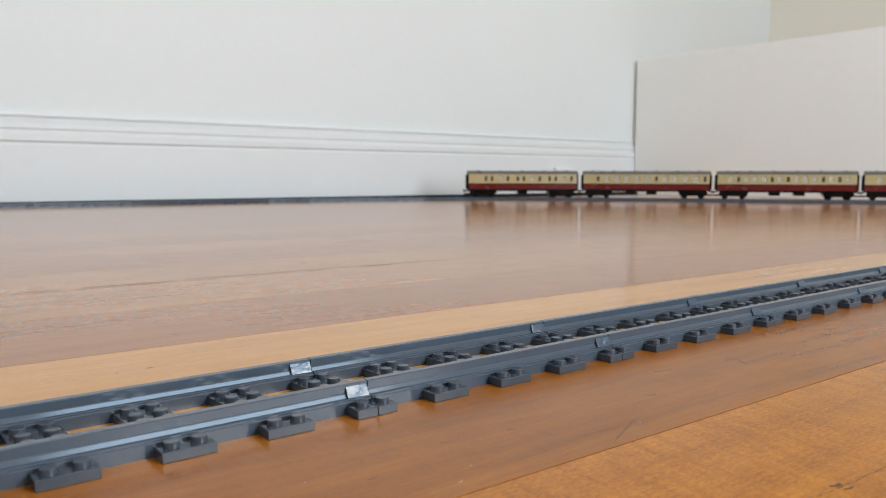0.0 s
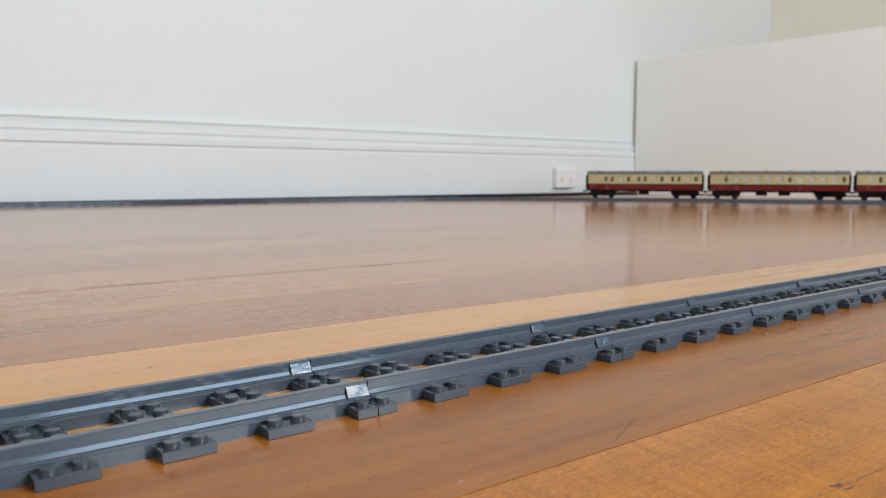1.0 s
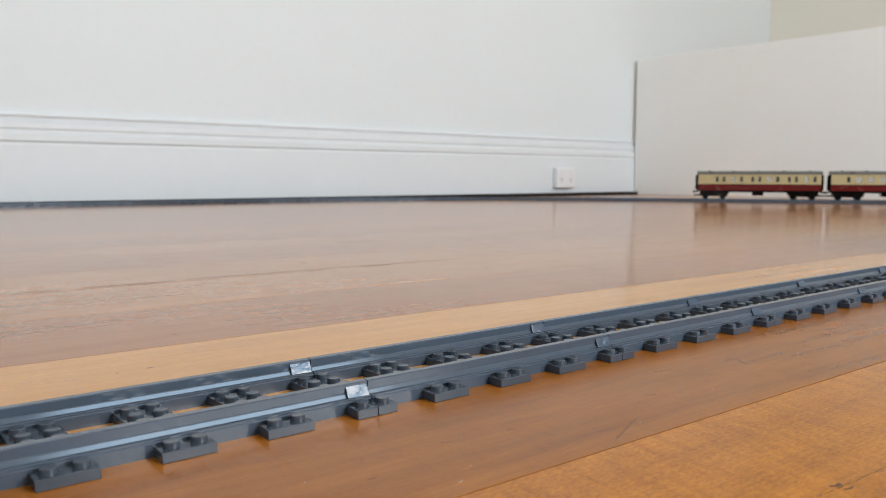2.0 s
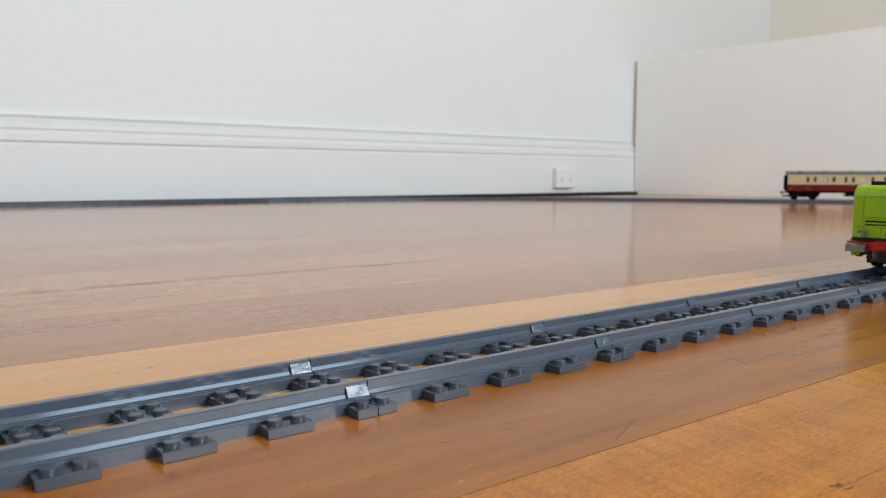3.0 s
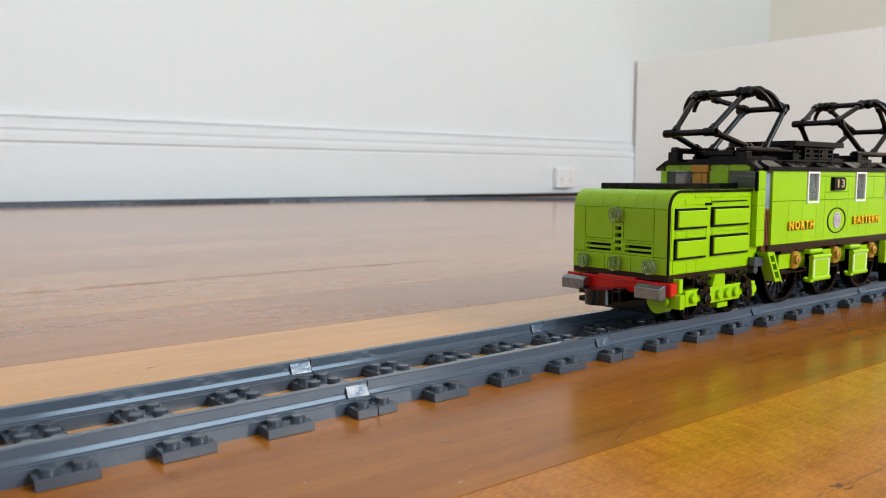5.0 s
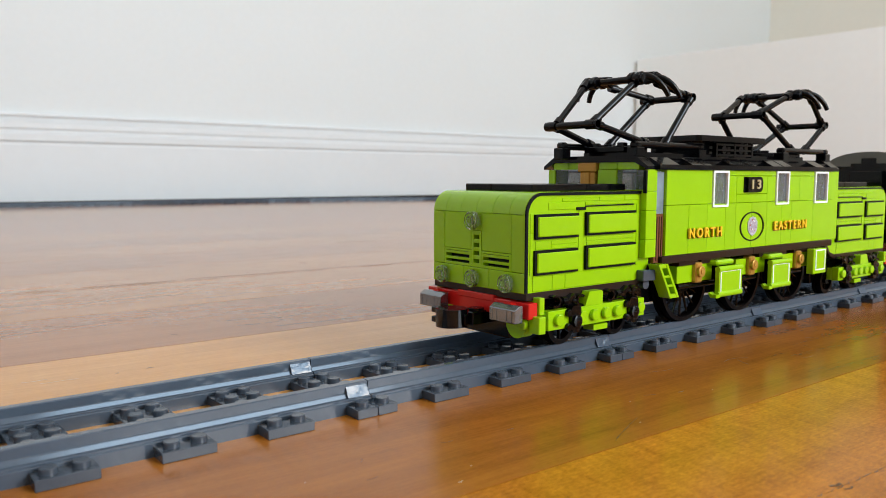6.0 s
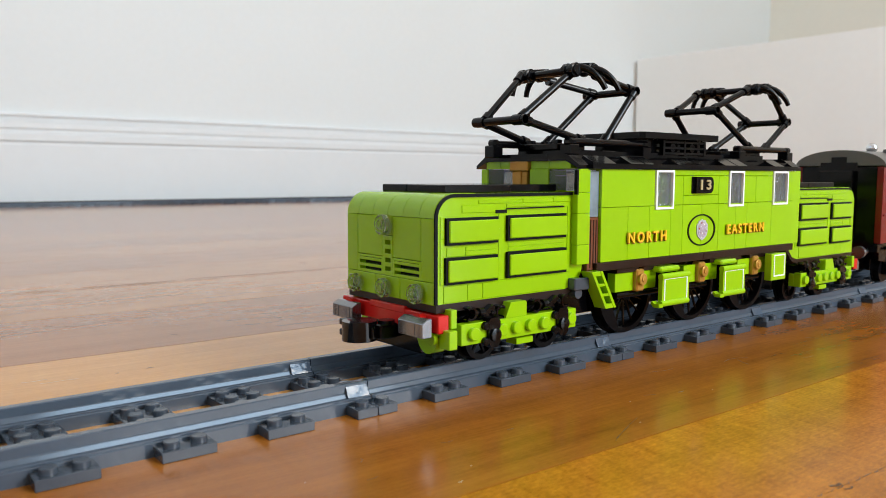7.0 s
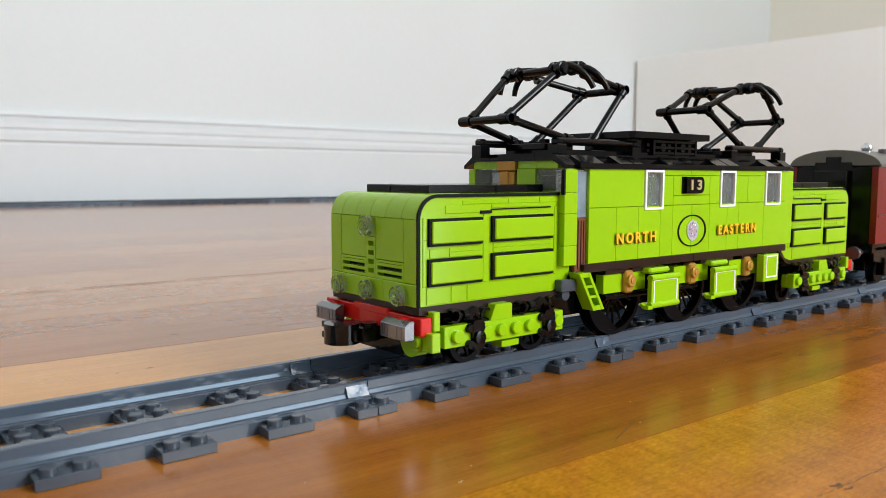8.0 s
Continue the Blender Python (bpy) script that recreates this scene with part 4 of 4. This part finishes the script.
        for cx, cz, r in ((hx - 5.2, hz - 0.2, 3.1), (hx + 5.6, hz + 0.9, 2.8)):
            prof = [(y + q, r * k) for q, k in ((-4.4, 0.74), (-3.2, 0.78), (-3.1, 1.0), (-1.3, 1.0), (-1.2, 0.84), (1.2, 0.84), (1.3, 1.0), (3.1, 1.0), (3.2, 0.78), (4.4, 0.74))]
            lp("collector_drum", turned(prof, cx, cz), M_BLACK, hd, "", 35)
    for s in (-1, 1):
        for dx in (-4, 5):
            bm = bmesh.new()
            pts = []
            for i in range(8):
                a = radians(90 - 80 * i / 7)
                pts.append((hx + dx + (1.3 * i if s < 0 else 0), 32 + s * (16 + 8.0 * math.cos(a)), hz - 10 + 11 * math.sin(a)))
            tube(bm, pts, 1.75, 1.2)
            lp("horn", bm, M_BLACK, hd, "", 50)


pantograph((75.6, 103.0), (147, 119.0), (109.6, 125.2), (110, 105, 126, 119.8), (100.5, 150), (88, 138), (-5, 11, 11))
pantograph((213.3, 114.0), (286, 111.0), (254, 127.0), (246, 238, 262, 257), (231, 280), (226, 272), (-11, 15, 6))

DRIVERS = [(drive_wheel(x, y, s, a), 18.2) for x, a in ((133, -62), (184, -62), (233, -62)) for y, s in ((11, 1), (53, -1))]
SMALL = [(small_wheel(x, y, s), 8.0) for x in (46, 81, 361 - 81, 361 - 46) for y, s in ((11, 1), (53, -1))]
for x, z, r in ((133, 27.85, 2), (184, 27.85, 2), (233, 27.85, 2), (46, 17.7, 1.5), (81, 17.7, 1.5), (280, 17.7, 1.5), (315, 17.7, 1.5)):
    lp("axle", rod(bmesh.new(), (x, 12, z), (x, 52, z), r), M_BLACK, None, "black axle", 35)

# ---- the coaches ----
ROOFARC = [(29.4 * math.sin(radians(a)), 87 + 10.6 * (math.cos(radians(a * 0.98)))) for a in range(-90, 91, 10)]


def coach_bogie(x, parent):
    b = part("bogie", box(x - 40, -18, 18, x + 40, 18, 33, 0.5), M_BLACK, parent, "black four-wheel bogie")
    for s in (-1, 1):
        bm = bmesh.new()
        prism(bm, [(x - 43, 25), (x - 43, 32), (x + 43, 32), (x + 43, 25), (x + 14, 22), (x + 9, 18), (x - 9, 18), (x - 14, 22)], "y", s * 23 - 1.5, s * 23 + 1.5)
        for dx in (-26, 26):
            bx(bm, x + dx - 3.5, s * 23 - 3, 15, x + dx + 3.5, s * 23 + 3, 27, 0.5)
        part("side_frame", bm, M_BLACK, b)
        for dx in (-26, 26):
            bm = bmesh.new()
            rod(bm, (x + dx, s * 19 - 2, 17.7), (x + dx, s * 19 + 2, 17.7), 8, 24)
            rod(bm, (x + dx, s * 16.6 - 0.5, 17.7), (x + dx, s * 16.6 + 0.5, 17.7), 9, 24)
            smooth_part(part("wheel", bm, M_RUBBER, b), 35)
    return b


def coach(length, name, label, upper, lower, pattern, boxes):
    c = tagged(new(name), label, "toy coach", "coaches of the train")
    h = length / 2
    core = part("body", box(-h + 2, -25, 37, h - 2, 25, 86.5, 0), M_BLACK, c, "black inner body")
    for s in (-1, 1):
        y0, y1 = sorted((s * 25, s * 28.5))
        o0, o1 = sorted((s * 28.3, s * 29.1))
        # crimson lower panels
        n = 8
        for i in range(n):
            a, b = -h + 2 + (length - 4) * i / n, -h + 2 + (length - 4) * (i + 1) / n
            part("lower_panel", box(a + 0.06, y0, 37, b - 0.06, y1, 55, 0.2), lower, core)
        part("waist_strip", box(-h + 2, o0, 54.4, h - 2, o1, 56, 0.1), M_BLACK if upper is not lower else lower, core, "thin lining strip")
        # upper panels between the windows
        x = -h + 2
        for w, kind in pattern:
            if kind == "p":
                part("upper_panel", box(x + 0.05, y0, 56, x + w - 0.05, y1, 86.5, 0.2), upper, core)
            else:
                part("upper_panel", box(x + 0.05, y0, 56, x + w - 0.05, y1, 62.5, 0.2), upper, core)
                part("upper_panel", box(x + 0.05, y0, 80, x + w - 0.05, y1, 86.5, 0.2), upper, core)
                wf = part("window", outline(bmesh.new(), x + 0.2, 62.3, x + w - 0.2, 80.2, 0.9, y0 + 0.4, y1 + 0.3), upper, core, "window frame")
                part("pane", box(x + 1, min(s * 27, s * 27.8), 63.2, x + w - 1, max(s * 27, s * 27.8), 79.4, 0), M_SMOKEPANE if kind == "d" else M_CLEARCOACH, wf, "clear pane")
                if kind == "w":
                    part("blind", box(x + 1, min(s * 25.2, s * 26.4), 62.6, x + w - 1, max(s * 25.2, s * 26.4), 79.8, 0), M_BLIND, wf, "pale blind")
            x += w
        part("gutter", box(-h, min(s * 28.4, s * 29.8), 86.4, h, max(s * 28.4, s * 29.8), 88.2, 0.2), M_ROOF, core, "dark grey gutter")
        part("footboard", box(-h + 80, min(s * 22, s * 27), 31, h - 80, max(s * 22, s * 27), 32.8, 0.2), M_BLACK, core, "black footboard")
    roof = part("roof", prism(bmesh.new(), ROOFARC, "x", -h, h), M_ROOF, c, "dark grey arched roof")
    smooth_part(roof, 30)
    n = 6 if length > 380 else 5
    for i in range(n):
        x = -h + length * (i + 0.5) / n
        for y in (-17, 17):
            bm = bmesh.new()
            rod(bm, (x, y, 94.4), (x, y, 98.4), 3.2, 14)
            smooth_part(part("roof_vent", bm, M_ROOF, roof, "small grey roof vent"), 35)
    for e in (-1, 1):
        for s in (-1, 1):
            part("end_post", box(min(e * (h - 4), e * h), min(s * 24.5, s * 28.6), 37, max(e * (h - 4), e * h), max(s * 24.5, s * 28.6), 86.4, 0.2), M_CRIMSON if upper is lower else M_BLACK, core, "end corner post")
        g = [(-24.4, 34), (24.4, 34), (24.4, 86), (12, 86), (12, 89.4), (5, 89.4), (5, 93), (-5, 93), (-5, 89.4), (-12, 89.4), (-12, 86), (-24.4, 86)]
        part("coach_end", prism(bmesh.new(), g, "x", e * (h - 0.6) if e > 0 else -h - 0.3, e * (h - 0.6) + 0.9 if e > 0 else -h + 0.6), M_BLACK, core, "black stepped end wall")
        part("gangway", box(min(e * h, e * (h + 5)), -11, 38, max(e * h, e * (h + 5)), 11, 84, 0.6), M_BLACK, core, "black gangway")
        for y in (-20, 20):
            bm = bmesh.new()
            rod(bm, (e * h, y, 31.5), (e * (h + 9), y, 31.5), 1.8, 12)
            rod(bm, (e * (h + 9), y, 31.5), (e * (h + 11.5), y, 31.5), 4.2, 20)
            smooth_part(part("buffer", bm, M_SILVER if upper is lower else M_BLACK, core, "silver buffer" if upper is lower else "black buffer"), 35)
        part("coupling", box(min(e * (h - 12), e * (h + 9)), -5, 19, max(e * (h - 12), e * (h + 9)), 5, 24, 0.5), M_BLACK, core, "black coupling")
        coach_bogie(e * (h - 52), c)
        part("headstock", box(min(e * (h - 5), e * h), -27, 31, max(e * (h - 5), e * h), 27, 36.8, 0.3), M_BLACK, core, "black headstock")
    part("underframe", box(-h + 2, -20, 33, h - 2, 20, 37, 0.2), M_BLACK, c, "black underframe")
    for x in boxes:
        part("battery_box", box(x - 16, -21, 21, x + 16, 21, 33, 0.5), M_BLACK, c, "black underfloor box")
    return c


DOORS = [(9, "p")]
for i in range(5):
    DOORS += [(8, "p"), (11, "d"), (9, "p"), (17, "w"), (9, "p"), (17, "w")] if i % 2 else [(8, "p"), (17, "w"), (9, "p"), (11, "d"), (9, "p"), (17, "w")]
LONG = DOORS + [(396 - sum(w for w, k in DOORS), "p")]
SALOON = [(10, "p"), (11, "d"), (10, "p")]
for i in range(10):
    SALOON += [(20, "w"), (12, "p")] if i not in (4,) else [(11, "d"), (12, "p")]
SALOON += [(11, "d")]
SALOON += [(396 - sum(w for w, k in SALOON), "p")]
SHORT = [(14, "p")]
for i in range(6):
    SHORT += [(11, "d"), (10, "p"), (16, "w"), (15, "p")] if i % 2 == 0 else [(10, "d"), (10, "p"), (10, "d"), (22, "p")]
SHORT += [(357 - sum(w for w, k in SHORT), "p")]
VAN = [(70, "p"), (11, "d"), (80, "p"), (11, "d"), (80, "p"), (11, "d"), (133, "p")]

van = coach(400, "toy_van", "crimson plastic toy train van with black end and grey roof", M_CRIMSON, M_CRIMSON, VAN, (-25, 30))
bm = bmesh.new()
bmesh.ops.create_uvsphere(bm, u_segments=20, v_segments=12, radius=3.6, matrix=Matrix.Translation((-166, -6, 99.6)))
rod(bm, (-166, -6, 95), (-166, -6, 98), 2.6, 14)
smooth_part(part("roof_dome", bm, M_CHROME, van, "bright metal roof ball"), 35)
LABEL = "cream and crimson plastic toy train coach with grey roof"
COACHES = [(van, 364 + 200, 145),
           (coach(400, "toy_coach", LABEL, M_CREAM, M_LIVERY, LONG, (-40, 30)), 1228 + 201, 145),
           (coach(400, "toy_coach", LABEL, M_CREAM, M_LIVERY, LONG, (-40, 30)), 1648 + 201, 145),
           (coach(400, "toy_coach", "cream and crimson toy saloon coach with wide windows", M_CREAM, M_LIVERY, SALOON, (-20, 45)), 2066 + 202, 145),
           (coach(361, "toy_coach", "shorter cream and crimson toy coach at the train's end", M_CREAM, M_LIVERY, SHORT, (0,)), 2489 + 180.5, 130)]

# ---- floor boards ----
BOARD = 109.5
FLOOR_TURN = Matrix.Rotation(radians(-0.9), 4, "Z")


def plank_mesh(length, material):
    bm = box(0, 0.26, -22, length - 0.4, BOARD - 0.26, 0, 0.04)
    me = bpy.data.meshes.new("floorboard")
    bm.to_mesh(me)
    bm.free()
    me.transform(Matrix.Scale(MM, 4))
    me.materials.append(material)
    return me


TIMBERS = {"h": M_HONEY, "b": M_BROWN, "o": M_ORANGE, "a": M_AMBER, "t": M_TAN}
ORDER = {-3: "o", -2: "a", -1: "o", 0: "h", 1: "b", 2: "t", 3: "t", 4: "b", 5: "t", 6: "b", 7: "t"}
rnd = random.Random(5)
for i in range(-23, 19):
    kind = ORDER.get(i, rnd.choice("bbtth"))
    joint = rnd.uniform(900, 2600)
    if -3 <= i <= 3:
        joint = 2700
    y = 41.5 + BOARD * i
    for a, b in ((X0 - 60, joint), (joint, X1 + 60)):
        ob = new("floorboard", plank_mesh(b - a, TIMBERS[kind]))
        ob.parent = floor
        ob.matrix_basis = FLOOR_TURN @ Matrix.Translation((a * MM, y * MM, 0))

# ---- wear on the boards: small dents, scratches and one open crack ----
def mark(pts, w, h=0.05, m=M_SCRATCH, label="dark scratch"):
    """A thin scratch along a line on the floor."""
    bm = bmesh.new()
    pts = [Vector(q) for q in pts]
    n = len(pts)
    left, right = [], []
    for k, q in enumerate(pts):
        d = (pts[min(k + 1, n - 1)] - pts[max(k - 1, 0)]).normalized()
        t = w * 0.42 * (0.35 + 0.65 * math.sin(math.pi * (k + 0.5) / n)) / 2
        left.append(q + Vector((-d.y, d.x)) * t)
        right.append(q - Vector((-d.y, d.x)) * t)
    prism(bm, [tuple(v) for v in left + right[::-1]], "z", -0.3, h)
    ob = part("floor_scratch", bm, m, floor, label)
    return ob


mark([(-39.5, 113.2), (-38.1, 113.9), (-36.4, 113.6)], 1.6)
mark([(198, 414), (202, 419), (204, 426), (203, 432)], 2.2)
mark([(-44, 377.4), (-30, 377.1), (-12, 377.3)], 4.0, label="open crack in a board")
mark([(1, 377.9), (22, 376.9), (46, 376.0), (68, 377.4)], 5.0, label="open crack in a board")
mark([(77, 378.6), (88, 379.8), (108, 377.3), (135, 376.2), (164, 375.6)], 5.5, label="open crack in a board")
mark([(160, 375.6), (211, 374.6), (268, 371.4), (333, 368)], 2.6, label="open crack in a board")
mark([(346, 603), (370, 600), (394, 596)], 4.0, label="open crack in a board")
mark([(303, 289), (306, 290.4), (309, 290)], 2.4)
mark([(42.9, -65.1), (50, -61.6), (58, -58.2), (66.3, -55.1)], 0.28)
mark([(44.5, -64), (51, -61.2), (57, -59.2)], 0.2)
mark([(161, -28.6), (166, -27.6), (171.7, -28.5), (176, -31.5)], 0.6)
mark([(165, -38), (166.4, -34), (168.8, -30.4)], 0.5)
mark([(90.4, -39.8), (93, -41.0), (95, -41.6)], 0.35)
mark([(103.6, -45.0), (105.2, -45.4), (107, -45.2)], 0.9)
mark([(24, -37.2), (25.2, -37.5), (26.6, -37.3)], 0.7)
mark([(0, -33.6), (2, -34.5), (4, -34.7)], 0.25)
mark([(120, -20), (128, -22.4), (133, -22.2)], 0.35)
mark([(196, -46), (199, -47.2), (203, -47)], 0.5)
for k in range(26):
    x, y = rnd.uniform(-90, 260), rnd.uniform(-64, 340)
    if 0 < y < 66:
        continue
    a = rnd.uniform(0, 6.28)
    q = rnd.uniform(0.8, 3.5)
    mark([(x, y), (x + q * math.cos(a), y + q * math.sin(a) * 0.5), (x + 1.8 * q * math.cos(a + 0.3), y + q * math.sin(a + 0.3))], rnd.uniform(0.2, 0.45))
mark([(-85, 119.6), (-81, 119.2), (-76, 119.8)], 0.9, 0.05, M_PALE, "pale scuff")
mark([(-80, 114), (-76.5, 113.6), (-71, 113.9), (-66, 113.2)], 0.7, 0.05, M_PALE, "pale scuff")
mark([(-15.6, -60.5), (-14.8, -60.7), (-14.0, -60.4)], 0.7, 0.05, M_PALE, "pale scuff")
for k in range(7):
    x, y = rnd.uniform(-60, 240), rnd.uniform(-66, -2)
    mark([(x, y), (x + 0.35, y + 0.1), (x + 0.7, y)], rnd.uniform(0.4, 0.7), 0.04, M_PALE, "pale speck")
x, y = 40.0, -123.0
while x < 120:
    q = rnd.uniform(1.5, 5)
    mark([(x, y), (x + q * 0.5, y + rnd.uniform(-0.5, 0.5)), (x + q, y + rnd.uniform(-0.3, 0.3))], rnd.uniform(0.3, 1.1))
    x += q + rnd.uniform(0.2, 2.2)
    y -= 0.06 * q + rnd.uniform(-0.4, 0.4)
for q0, q1 in ((-52, -14), (-6, 24), (30, 66), (72, 112), (118, 164), (176, 192), (230, 262)):
    mark([(q0, 371.2 - 0.0157 * q0), (q0 * 0.5 + q1 * 0.5, 371.0 - 0.00785 * (q0 + q1)), (q1, 371.2 - 0.0157 * q1)], rnd.uniform(1.2, 2.4))
mark([(58.6, -122.2), (60.4, -123.4), (62.6, -123.0)], 3.0)
mark([(59.5, -125.6), (61.5, -126.4), (63, -126)], 1.6)

# ---- what moves ----
FRONT = [(0.0, 1484), (0.3, 1362), (0.6, 1242), (0.9, 1124), (1.2, 1013), (1.5, 902), (1.7, 833), (2.25, 668), (2.8, 526), (3.0, 481),
         (3.5, 386.5), (4.0, 301.5), (4.5, 224.5), (5.15, 147), (5.8, 86), (6.0, 71.4), (6.5, 43.4), (7.0, 26.7), (7.5, 22.1), (8.0, 19)]


def front_at(t):
    """Place of the locomotive's nose on the line at t seconds, by a smooth curve through FRONT."""
    ts, vs = [q[0] for q in FRONT], [q[1] for q in FRONT]
    n = len(ts)
    i = max(0, min(n - 2, sum(1 for q in ts if q <= t) - 1))

    def slope(j):
        a, b = max(0, j - 1), min(n - 1, j + 1)
        return (vs[b] - vs[a]) / (ts[b] - ts[a])
    h = ts[i + 1] - ts[i]
    u = (t - ts[i]) / h
    return ((2 * u**3 - 3 * u**2 + 1) * vs[i] + (u**3 - 2 * u**2 + u) * h * slope(i)
            + (3 * u**2 - 2 * u**3) * vs[i + 1] + (u**3 - u**2) * h * slope(i + 1))


def motions():
    times = [round(0.1 * i, 2) for i in range(81)]
    walk(loco, [(t, on_line(front_at(t) + HALF, 100)) for t in times])
    for c, off, half in COACHES:
        walk(c, [(t, on_line(front_at(t) + off, half)) for t in times])
    fine = [i / 30 for i in range(241)]
    for wheels in (DRIVERS, SMALL):
        for w, r in wheels:
            turn, last, rows = 0.0, front_at(0), []
            place = w.location.copy()
            for t in fine:
                now = front_at(t)
                turn += max(-1.5, (now - last) / r)
                last = now
                rows.append((t, Matrix.Translation(place) @ Matrix.Rotation(turn, 4, "Y")))
            walk(w, rows)


motions()
